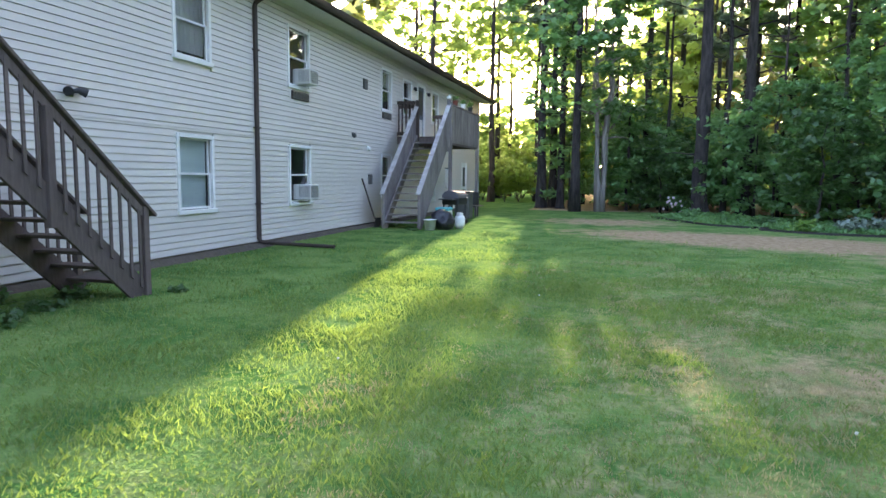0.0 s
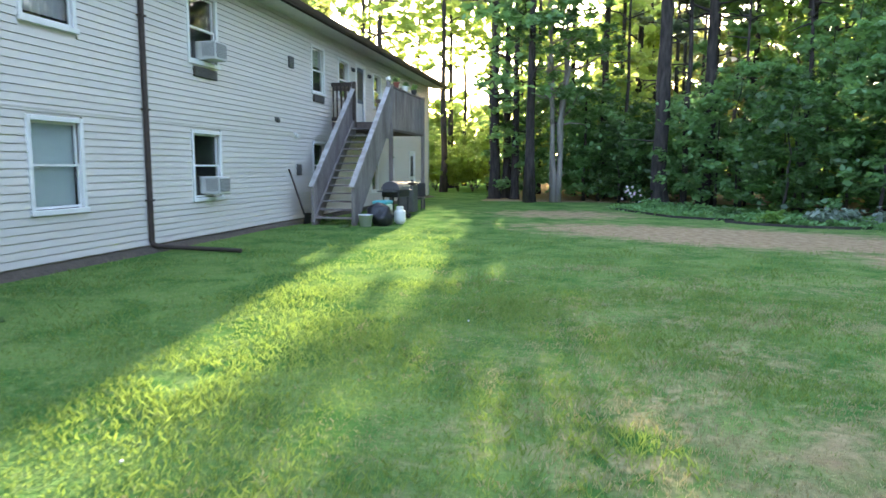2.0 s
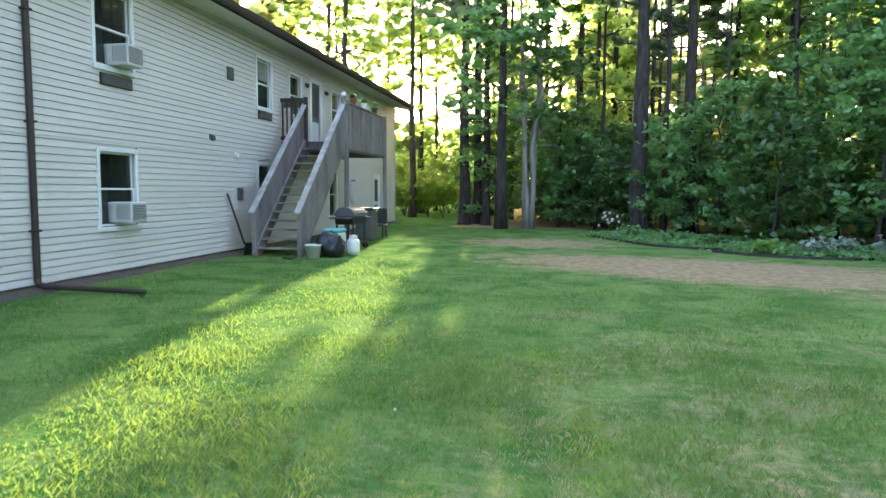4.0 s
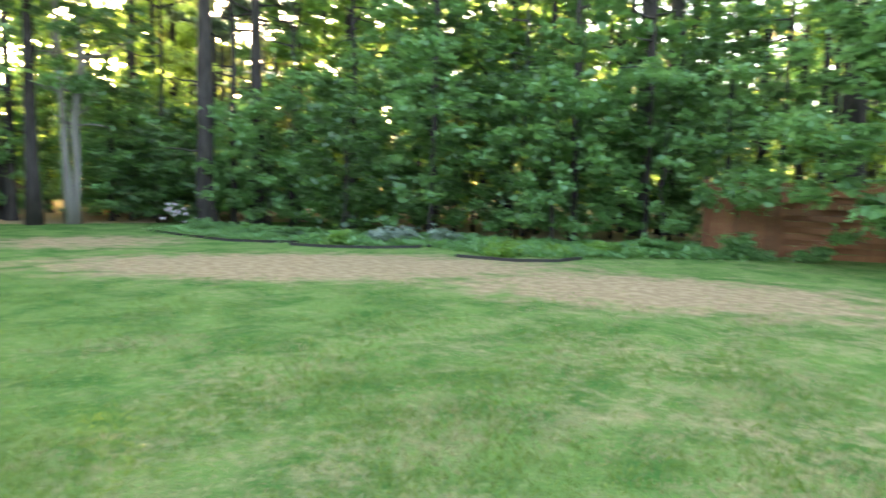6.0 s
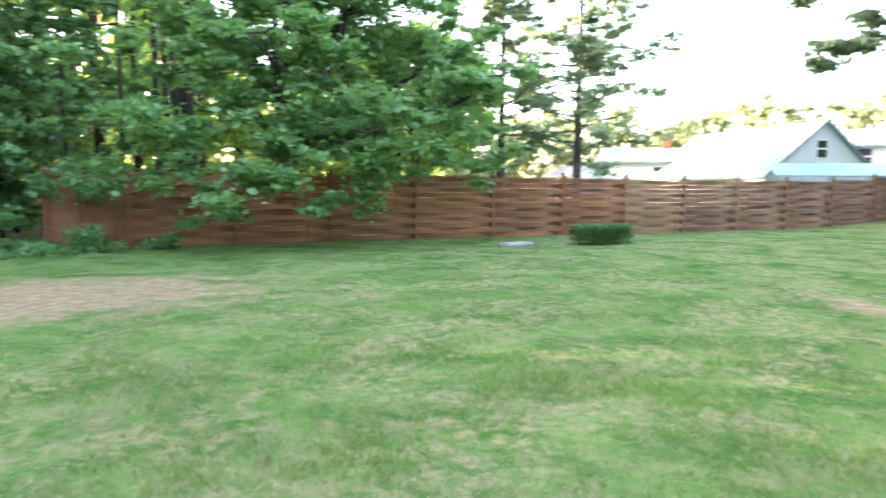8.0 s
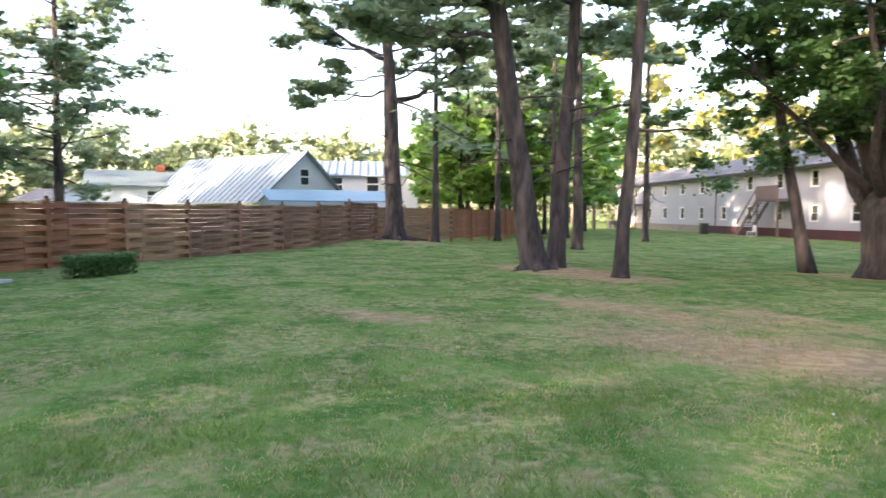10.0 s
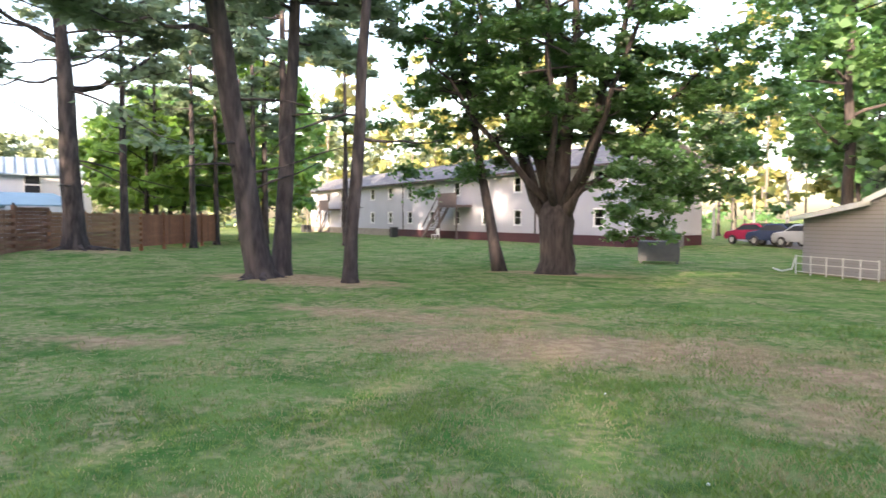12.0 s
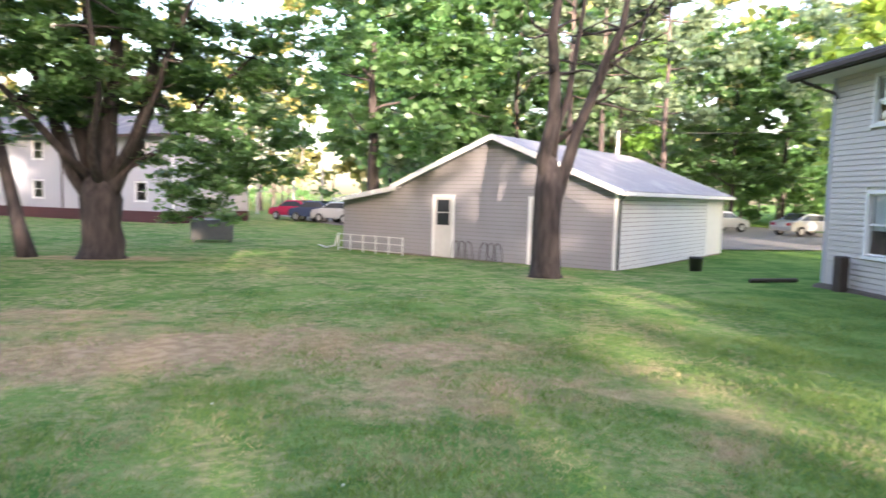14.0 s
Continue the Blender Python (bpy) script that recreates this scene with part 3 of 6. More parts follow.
# ---- ground ----
def in_patch(x, y):
    """How bare the soil is."""
    v = 0.0
    for cx, cy, rx, ry, a, s in ((3.0, 17.3, 5.5, 2.2, -20, 1.05), (7.0, 12.6, 4.2, 2.3, -45, 0.9), (-1.0, 23.5, 3.2, 2.6, -10, 0.75), (4.4, -1.4, 3.4, 1.3, 20, 0.95),
                                  (1.0, 0.2, 2.2, 1.1, 10, 0.7), (8.2, -2.2, 2.6, 0.9, 5, 0.8), (13.6, -5.6, 3.2, 1.3, 0, 1.0), (9.8, -13.2, 3.2, 1.4, 5, 0.8), (29.5, -8.8, 3.5, 2, 0, 0.8), (0.2, 6.7, 1.3, 0.7, 20, 0.45), (1.5, 4.9, 2.1, 1.0, 15, 0.62), (0.9, 2.6, 1.2, 0.7, -20, 0.5), (3.4, 8.0, 2.2, 0.9, 5, 0.48), (3.2, 3.0, 1.6, 0.7, 40, 0.45), (-0.6, 5.0, 1.0, 0.5, 20, 0.4), (8.5, 8.6, 2.2, 1.0, -40, 0.5), (-2, -9.6, 1.2, 1.0, 0, 0.7),
                                  (-0.9, 1.4, 1.7, 0.8, 60, 0.56), (9.3, 1.5, 1.8, 0.7, 30, 0.75), (1.6, -1.5, 2.6, 1.1, 15, 0.78), (-0.9, -0.4, 1.8, 0.8, 0, 0.6), (6.4, -3.4, 2.4, 1.0, -10, 0.7), (11.6, -6.3, 1.4, 0.8, 0, 0.8), (4.6, -11.9, 2.0, 0.9, 10, 0.6)):
        ca, sa = math.cos(radians(a)), math.sin(radians(a))
        u, w = ((x - cx) * ca + (y - cy) * sa) / rx, (-(x - cx) * sa + (y - cy) * ca) / ry
        v = max(v, s * math.exp(-(u * u + w * w) * 0.8))
    return v


def dryness(x, y):
    """How much straw shows in the grass."""
    a = min(1, max(0, (x + (2.2 if y > 5 else 2.2 + 0.35 * (5 - y))) / 3.2))
    b = 1 if y < 9 else max(0.35, 1 - (y - 9) / 5)
    if y < 2:
        b = 1.15
    b += 0.3 * min(1, max(0, (x - 2) / 4)) * (1 if y < 7 else 0.3)
    worn = 1.3 * math.exp(-((x - 0.9) ** 2 / 2.4 + (y - 5.3) ** 2 / 1.3))
    return 0.12 + 0.92 * a * a * (3 - 2 * a) * b + worn


def height(x, y):
    near = math.exp(-((x - 29.7) ** 2 + (y + 8.2) ** 2) / 14)
    z = 0.30 * near
    z += 0.10 * math.exp(-((x - 14.2) ** 2 + (y + 5.4) ** 2) / 2.5)
    s = max(0.0, -y - 6)
    z -= 0.24 * (1 - math.exp(-s * s / 40)) * (1 if y > -200 else 0)
    z += 0.03 * noise.noise(Vector((x * 0.22, y * 0.22, 3)))
    return z


def ground():
    me = bpy.data.meshes.new("ground")
    xs = np.concatenate([[-1500, -400, -150, -80, -50], np.arange(-36, 46.1, 0.75), [60, 90, 150, 400, 1500]])
    ys = np.concatenate([[-1500, -400, -150, -90, -65], np.arange(-48, 50.1, 0.75), [65, 90, 150, 400, 1500]])
    vs, bare = [], []
    for yy in ys:
        for xx in xs:
            vs.append((xx, yy, height(xx, yy)))
            woods = 1.1 if (yy > 31 + 0.0 * xx and xx > -5) or (xx > 8.5 and yy > 36 - 1.25 * xx + 0 and yy > 17.5) else 0
            bare.append(max(in_patch(xx, yy), woods))
    w = len(xs)
    fs = [(j * w + i, j * w + i + 1, (j + 1) * w + i + 1, (j + 1) * w + i) for j in range(len(ys) - 1) for i in range(w - 1)]
    me.from_pydata(vs, [], fs)
    at = me.attributes.new("bare", "FLOAT", "POINT")
    at.data.foreach_set("value", bare)
    at = me.attributes.new("dry", "FLOAT", "POINT")
    at.data.foreach_set("value", [dryness(v[0], v[1]) for v in vs])
    me.polygons.foreach_set("use_smooth", [True] * len(me.polygons))
    ob = link("ground", me, "lawn", None)
    return tagged(ob, "mown lawn with straw-coloured and bare brown patches", "lawn", kind="structure")


ground()


def blades(name, mat, n, x0, x1, y0, y1, thin, lo, hi, wide, label, straw, seed):
    """Single blades, each a slim bent quad; straw ones gather in tufts."""
    g = np.random.default_rng(seed)
    x, y = g.uniform(x0, x1, n), g.uniform(y0, y1, n)
    d = np.hypot(x - 0.4, np.maximum(0, np.abs(y - 2.4) - 3.0))
    keep = g.uniform(0, 1, n) < np.clip(1.25 - d / thin, 0.10, 1)
    x, y = x[keep], y[keep]
    tuft = np.array([noise.noise(Vector((a * 1.5, b * 1.5, 7))) + 0.8 * noise.noise(Vector((a * 6, b * 6, 2))) for a, b in zip(x, y)])
    dry = np.array([dryness(a, b) for a, b in zip(x, y)])
    bare = np.array([in_patch(a, b) for a, b in zip(x, y)])
    if straw:
        keep = (tuft + 0.35 * dry > 0.42) | (g.uniform(0, 1, len(x)) < 0.03)
    else:
        keep = (g.uniform(0, 1, len(x)) > bare * 1.1) & (tuft + 0.35 * dry < g.uniform(0.3, 0.7, len(x)))
    keep &= x > -7.7
    x, y, tuft = x[keep], y[keep], tuft[keep]
    hh = np.array([height(a, b) for a, b in zip(x, y)])
    n = len(x)
    a = g.uniform(0, 6.28, n)
    ln = g.uniform(lo, hi, n) * (0.9 + 0.5 * np.sin(x * 2.3 + 1.3 * np.sin(y)) * np.sin(y * 1.9 + 1)) * (0.8 if straw else 1)
    w = g.uniform(0.5, 1.0, n) * wide
    lx, ly = g.normal(0, 0.5, n) * ln, g.normal(0, 0.5, n) * ln
    dx, dy = np.cos(a) * w, np.sin(a) * w
    p = np.stack([np.stack([x - dx, y - dy, hh - 0.01], 1), np.stack([x + dx, y + dy, hh - 0.01], 1), np.stack([x + dx * 0.7 + lx * 0.5, y + dy * 0.7 + ly * 0.5, hh + ln * 0.6], 1), np.stack([x + lx, y + ly, hh + ln], 1)], 1)
    tagged(link(name, quads_mesh(name, p, mat), None, None), label, "grass", kind="stuff")


blades("grass", "blade", 330000, -8, 15, -6, 20, 12, 0.025, 0.06, 0.006, "short uneven green grass blades on the lawn", False, 3)
blades("near_grass", "blade", 230000, -4.5, 6, -2.5, 10, 6, 0.02, 0.065, 0.004, "short green grass blades in uneven tufts", False, 4)
blades("dry_grass", "straw_blade", 300000, -2.5, 9, -4, 12, 8, 0.015, 0.05, 0.0045, "dry straw-coloured grass blades in tufts", True, 5)


def flat_patch(name, pts, mat, z, label, category):
    bm = bmesh.new()
    bm.faces.new([bm.verts.new((x, y, z)) for x, y in pts])
    return tagged(part(name, bm, mat, None), label, category, kind="structure")


# ---- walls with openings and lapped boards ----
def cut(span, holes):
    """What is left of span once the holes are taken out."""
    out, a = [], span[0]
    for h0, h1 in sorted(holes):
        if h0 > a:
            out.append((a, min(h0, span[1])))
        a = max(a, h1)
    if a < span[1]:
        out.append((a, span[1]))
    return [(p, q) for p, q in out if q - p > 0.01]


def wall(parent, m, length, z0, z1, holes, siding, step=0.115, singly=None, top=None, name="wall_east", thick=0.14):
    """A wall along its own x, outer face at y = 0, facing -y: a core with openings, and courses of lapped siding."""
    w = thing(name, "", "")
    w.parent = parent
    w.matrix_local = m
    core = bmesh.new()
    xs = sorted({0.0, length, *[h[0] for h in holes], *[h[1] for h in holes]})
    for a, b in zip(xs, xs[1:]):
        mid = (a + b) / 2
        for p, q in cut((z0, z1), [(h[2], h[3]) for h in holes if h[0] < mid < h[1]]):
            box(core, a, b, 0.022, thick, p, q)
    if top:
        vs = [core.verts.new((x, y, z)) for y in (0.022, thick) for x, z in top]
        k = len(top)
        core.faces.new(vs[:k])
        core.faces.new(vs[k:][::-1])
        for i in range(k):
            core.faces.new((vs[i], vs[k + i], vs[k + (i + 1) % k], vs[(i + 1) % k]))
    # step 0.125 is the garage: its core carries the painted gap shadow
    part("wall_core", core, "lap_shadow" if step == 0.125 else siding, w)
    rest = bmesh.new()
    shared = {}
    z = z0
    zmax = max([z1] + [p[1] for p in (top or [])])
    while z < zmax - 0.02:
        zt = min(z + step, zmax)
        lo, hi = 0.0, length
        if z >= z1 - 0.03 and top:
            mid = (z + zt) / 2 + 0.02
            cr = []
            for (xa, za), (xb, zb) in zip(top, top[1:] + top[:1]):
                if (za - mid) * (zb - mid) < 0:
                    cr.append(xa + (xb - xa) * (mid - za) / (zb - za))
            if len(cr) < 2:
                break
            lo, hi = min(cr), max(cr)
        for a, b in cut((lo, hi), [(h[0], h[1]) for h in holes if h[2] < zt - 0.02 and h[3] > z + 0.02]):
            def board(bm):
                out, inn, zb = -0.018, -0.008, z + (0.014 if step < 0.12 else 0.018)
                v = [bm.verts.new(p) for p in ((a, out, zb), (b, out, zb), (b, inn, zt), (a, inn, zt), (a, 0.022, zb), (b, 0.022, zb), (b, 0.022, zt), (a, 0.022, zt))]
                for q in ((0, 1, 2, 3), (4, 5, 1, 0), (3, 2, 6, 7), (0, 3, 7, 4), (1, 5, 6, 2)):
                    bm.faces.new([v[i] for i in q])
            if singly and singly[0] < (a + b) / 2 < singly[1] and len(shared) < 290:
                bm = bmesh.new()
                board(bm)
                shared[len(shared)] = part("siding_board", bm, siding, w)
            else:
                board(rest)
        z += step
    if len(rest.verts):
        tagged(part("siding", rest, siding, w), kind="stuff")
    return w


def window(parent, m, x0, x1, z0, z1, shade="blind", fill=0.5, name="window", grid=False, screen=True):
    """A white sash window in a wall that faces -y."""
    w = thing(name, "", "")
    w.parent = parent
    w.matrix_local = m
    t = 0.075
    fr = bmesh.new()
    box(fr, x0, x0 + t, -0.035, 0.02, z0, z1, bevel=0.006)
    box(fr, x1 - t, x1, -0.035, 0.02, z0, z1, bevel=0.006)
    box(fr, x0 + t, x1 - t, -0.035, 0.02, z1 - t, z1, bevel=0.006)
    part("frame", fr, "trim", w)
    part("sill", bx(x0 - 0.02, x1 + 0.02, -0.06, 0.02, z0 - 0.012, z0 + t - 0.01, bevel=0.006), "trim", w)
    zm = (z0 + z1) / 2
    for nm, a, b, d in (("lower_sash", z0 + t, zm + 0.02, 0.022), ("upper_sash", zm - 0.02, z1 - t, 0.05)):
        s = bmesh.new()
        e = 0.035
        box(s, x0 + t, x1 - t, d, d + 0.03, a, a + e)
        box(s, x0 + t, x1 - t, d, d + 0.03, b - e, b)
        box(s, x0 + t, x0 + t + e, d, d + 0.03, a + e, b - e)
        box(s, x1 - t - e, x1 - t, d, d + 0.03, a + e, b - e)
        if grid and nm == "upper_sash":
            box(s, x0 + t, x1 - t, d + 0.005, d + 0.025, (a + b) / 2 - 0.01, (a + b) / 2 + 0.01)
        part(nm, s, "trim", w)
        p = part("pane", bx(x0 + t + e, x1 - t - e, d + 0.012, d + 0.016, a + e, b - e), "glass", w)
        p.visible_shadow = False
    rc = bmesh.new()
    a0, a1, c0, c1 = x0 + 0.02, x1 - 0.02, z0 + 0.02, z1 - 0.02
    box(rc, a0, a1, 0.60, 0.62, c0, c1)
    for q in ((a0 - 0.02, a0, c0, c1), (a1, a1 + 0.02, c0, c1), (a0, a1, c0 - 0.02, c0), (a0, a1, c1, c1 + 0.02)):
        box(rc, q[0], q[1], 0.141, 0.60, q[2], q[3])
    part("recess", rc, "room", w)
    if shade:
        sh = bmesh.new()
        n = 1 if shade == "blind" else 14
        zb = z1 - t - (z1 - z0 - 2 * t) * fill
        for i in range(n):
            a, b = x0 + t + (x1 - x0 - 2 * t) * i / n, x0 + t + (x1 - x0 - 2 * t) * (i + 1) / n
            dd = (0.002 if shade == "blind" else 0.02) * (i % 2)
            v = [sh.verts.new(q) for q in ((a, 0.12 + dd, zb), (b, 0.13 - dd, zb), (b, 0.13 - dd, z1 - t), (a, 0.12 + dd, z1 - t))]
            sh.faces.new(v)
        part("shade", sh, shade, w)
    return w


def window_ac(m, label="off-white window air conditioner with dark side grille"):
    t = thing("air_conditioner", label, "air conditioner", m, "air conditioners in windows")
    part("case", bx(-0.22, 0.22, -0.36, 0.10, 0, 0.36, bevel=0.015), "ac", t)
    g, g2 = bmesh.new(), bmesh.new()
    for i in range(9):
        box(g, -0.224, -0.218, -0.32 + i * 0.03, -0.31 + i * 0.03, 0.06, 0.32)
        box(g2, 0.218, 0.224, -0.32 + i * 0.03, -0.31 + i * 0.03, 0.06, 0.32)
    part("side_grille", g, "ac_grille", t)
    part("side_grille", g2, "ac_grille", t)
    r = bmesh.new()
    box(r, -0.19, 0.19, -0.368, -0.358, 0.05, 0.32)
    part("rear_grille", r, "ac_grille", t)
    f = bmesh.new()
    for i in range(10):
        box(f, -0.19, 0.19, -0.376, -0.368, 0.06 + i * 0.028, 0.068 + i * 0.028)
    part("fins", f, "ac", t)
    return t


EAST = pose(-8, 0, 0, 0, 0, 90)


def local_east(y, z=0.0, out=0.0):
    return EAST @ pose(y, -out, z)


def stairs(y_foot, sign, x0, x1, boarded, label):
    """A timber flight from the grass up to the deck; sign is the way it climbs along y."""
    t = thing("staircase", label, "staircase", pose(0, 0, 0), "outdoor staircases")
    n, rise, run = 14, 0.204, 0.232
    top_y = y_foot + sign * n * run
    for x in (x0 + 0.02, x1 - 0.02):
        bm = bmesh.new()
        beam(bm, (x, y_foot, -0.03), (x, top_y, n * rise - 0.05), 0.045, 0.30)
        part("stringer", bm, "deck_light" if boarded else "deck", t)
    for i in range(n - 1):
        y = y_foot + sign * (i + 0.5) * run
        part("tread", bx(x0 + 0.045, x1 - 0.045, y - 0.13, y + 0.13, (i + 1) * rise - 0.04, (i + 1) * rise, bevel=0.006), "deck_light" if boarded else "tread", t)
    slope = n * rise / (n * run)
    for x in (x0, x1):
        foot_top = 1.12
        bm = bmesh.new()
        box(bm, x - 0.045, x + 0.045, y_foot - 0.045, y_foot + 0.045, -0.05, foot_top, bevel=0.006)
        part("post", bm, "deck_light" if boarded else "deck", t)
        bm = bmesh.new()
        box(bm, x - 0.045, x + 0.045, top_y - sign * 0.05 - 0.045, top_y - sign * 0.05 + 0.045, n * rise - 0.5, n * rise + 1.2, bevel=0.006)
        part("post", bm, "deck_light" if boarded else "deck", t)
        bm = bmesh.new()
        beam(bm, (x, y_foot - sign * 0.16, foot_top - 0.12), (x, top_y, n * rise + 1.06), 0.14, 0.04, 0.006)
        part("handrail", bm, "rail_light" if boarded else "deck", t)
        bm = bmesh.new()
        beam(bm, (x, y_foot, foot_top - 0.10), (x, top_y, n * rise + 0.96), 0.04, 0.09)
        part("top_rail", bm, "deck_light" if boarded else "deck", t)
        count = 24 if boarded else 20
        for k in range(count):
            f = (k + 0.7) / (count + 0.4)
            y = y_foot + (top_y - y_foot) * f
            zc = n * rise * f
            w = 0.066 if boarded else 0.019
            lo, hi = (zc - 0.02 if boarded else zc + 0.02), zc + 0.98
            off = 0.022 if x == x1 else -0.022
            bm = bmesh.new()
            v = [bm.verts.new((x + off + dx, y + dy, (lo if e == 0 else hi) + dy * sign * slope)) for e in (0, 1) for dy in (-w, w) for dx in (-0.011, 0.011)]
            for q in ((0, 2, 3, 1), (4, 5, 7, 6), (0, 1, 5, 4), (2, 6, 7, 3), (0, 4, 6, 2), (1, 3, 7, 5)):
                bm.faces.new([v[i] for i in q])
            part("board" if boarded else "baluster", bm, "deck_light" if boarded else "deck", t)
    return t


def deck(y0, y1, label, rail_left, solid=True, stair_gap=None):
    """A raised timber deck against the east wall."""
    t = thing("deck", label, "deck", None, "raised decks")
    x0, x1, zf = -7.97, -6.1, 2.86
    n = int((x1 - x0) / 0.145)
    for i in range(n):
        part("floorboard", bx(x0 + i * 0.145, x0 + i * 0.145 + 0.138, y0, y1, zf - 0.03, zf), "tread", t)
    bm = bmesh.new()
    box(bm, x1 - 0.05, x1, y0, y1, zf - 0.27, zf - 0.032)
    part("rim_joist", bm, "deck", t)
    for i in range(5):
        y = y0 + 0.03 + (y1 - y0 - 0.06) * i / 4
        part("joist", bx(x0, x1 - 0.052, y - 0.02, y + 0.02, zf - 0.25, zf - 0.032), "deck", t)
    for y in (y0 + 0.07, y1 - 0.07):
        part("post", bx(x1 - 0.07, x1 + 0.04, y - 0.055, y + 0.055, -0.05, zf + 1.12, bevel=0.008), "deck_light", t)
    def rail(a, b, across):
        for k, z in enumerate((zf + 1.05, zf + 0.98, zf + 0.12)):
            bm = bmesh.new()
            p = (x1 - 0.02, a, z) if not across else (a, across, z)
            q = (x1 - 0.02, b, z) if not across else (b, across, z)
            beam(bm, p, q, 0.13 if k == 0 else 0.035, 0.035 if k == 0 else 0.09)
            part("rail", bm, "deck_light" if solid and not across else "deck", t)
        m = int((b - a) / (0.15 if solid and not across else 0.13))
        for i in range(m):
            c = a + (b - a) * (i + 0.5) / m
            w = 0.073 if solid and not across else 0.02
            if across:
                part("baluster", bx(c - w, c + w, across + 0.02, across + 0.045, zf + 0.05, zf + 0.98), "deck", t)
            else:
                part("board", bx(x1 + 0.003, x1 + 0.025, c - w, c + w, zf - 0.20, zf + 1.0), "deck_light", t)
    s0, s1 = stair_gap
    for a, b in cut((y0 + 0.13, y1 - 0.13), [(s0, s1)] if s0 != s1 else []):
        rail(a, b, None)
    for yy, a, b in rail_left:
        rail(a, b, yy)
    return t


# ---- apartment house with the decks ----
Y0, Y1, EAVE = -3.0, 34.0, 5.38
YW, EAVEW = -8.2, 4.62
house = thing("apartment_house", "two-storey apartment house in greige lap siding, dark shingle roof", "house", pose(0, 0, 0))
S = lambda y: y - Y0
openings = []
for y0, y1, z0, z1 in ((9.40, 10.50, 0.82, 2.25), (9.40, 10.50, 3.53, 4.96), (13.44, 14.56, 0.82, 2.25), (13.44, 14.56, 3.55, 4.98), (19.5, 20.5, 0.84, 2.25), (19.5, 20.5, 3.58, 4.95),
                       (21.6, 22.6, 3.62, 4.9), (25.15, 26.15, 3.62, 4.9), (24.85, 25.75, 0.55, 2.2), (28.6, 29.6, 3.6, 4.95),
                       (-2.2, -1.1, 0.82, 2.25), (-2.2, -1.1, 3.53, 4.96), (1.9, 2.9, 3.53, 4.96), (-0.2, 0.8, 3.55, 4.9)):
    openings.append((S(y0), S(y1), z0, z1))
doors = [(S(23.25), S(24.25), 2.86, 4.95), (S(30.3), S(31.3), 0.12, 2.2)]
wall_e = wall(house, pose(-8, Y0, 0, 0, 0, 90), Y1 - Y0, 0.10, EAVE, openings + doors, "siding", singly=(S(2.5), S(20.0)), name="wall_east")
shades = [("blind", 0.98), ("curtain", 0.92), (None, 0), (None, 0), (None, 0), ("curtain", 0.4)] + [(None, 0)] * 8
for k, ((a, b, c, d), (sh, fl)) in enumerate(zip(openings, shades)):
    window(house, pose(-8, Y0, 0, 0, 0, 90), a, b, c, d, sh, fl, "window", grid=False)
for k, (a, b, c, d) in enumerate(doors):
    w = thing("door", "", "")
    w.parent = house
    w.matrix_local = pose(-8, Y0, 0, 0, 0, 90)
    fr = bmesh.new()
    box(fr, a, a + 0.1, -0.04, 0.03, c, d)
    box(fr, b - 0.1, b, -0.04, 0.03, c, d)
    box(fr, a + 0.1, b - 0.1, -0.04, 0.03, d - 0.1, d)
    part("frame", fr, "trim", w)
    part("leaf", bx(a + 0.1, b - 0.1, 0.02, 0.06, c, d - 0.1), "trim" if k == 1 else "door_blue", w)
    part("pane", bx(a + 0.22, b - 0.22, 0.012, 0.018, c + 0.95, d - 0.22), "screen", w)
    part("kick_panel", bx(a + 0.2, b - 0.2, 0.010, 0.018, c + 0.12, c + 0.8, bevel=0.004), "white_plastic" if k == 0 else "door_blue", w)
    hb = bmesh.new()
    cyl(hb, (b - 0.16, 0.02, c + 1.0), (b - 0.16, -0.05, c + 1.0), 0.025)
    part("door_handle", hb, "steel", w)
# the lower south wing, with its shade put into the siding colour
wing_holes = [(1.25, 2.3, 0.74, 2.14), (1.25, 2.25, 3.42, 4.5)]
wall(house, pose(-8, YW, 0, 0, 0, 90), Y0 - YW, -0.10, EAVEW, wing_holes, "siding_wing_shaded", name="wall_east")
for hole in wing_holes:
    window(house, pose(-8, YW, 0, 0, 0, 90), *hole, "blind", 0.6)
wall(house, pose(-16, YW, 0), 8.0, -0.10, EAVEW, [], "siding_wing_shaded", name="wall_south", top=[(0, EAVEW), (8.0, EAVEW), (4.0, EAVEW + 1.3)])
part("wall_west", bx(-16, -15.86, YW + 0.14, Y0, -0.1, EAVEW), "siding_wing_shaded", house)
part("foundation", bx(-15.97, -8.03, YW + 0.03, Y0, -0.5, -0.10), "foundation", house)
part("storey_band", bx(-8.02, -7.975, YW - 0.01, Y0, 2.335, 2.36), "siding_wing_shaded", house)
part("corner_board", bx(-8.06, -7.97, YW - 0.03, YW + 0.06, -0.1, EAVEW), "siding_white", house)
part("soffit", bx(-8.0, -7.38, YW - 0.7, Y0 - 0.001, EAVEW - 0.005, EAVEW + 0.02), "soffit", house)
part("soffit", bx(-16.6, -8.0, YW - 0.7, YW, EAVEW, EAVEW + 0.024), "soffit", house)
part("fascia", bx(-7.38, -7.355, YW - 0.7, Y0 - 0.001, EAVEW - 0.03, EAVEW + 0.16), "brown", house)
part("gutter", bx(-7.354, -7.24, YW - 0.7, Y0 - 0.001, EAVEW, EAVEW + 0.14, bevel=0.03), "brown", house)
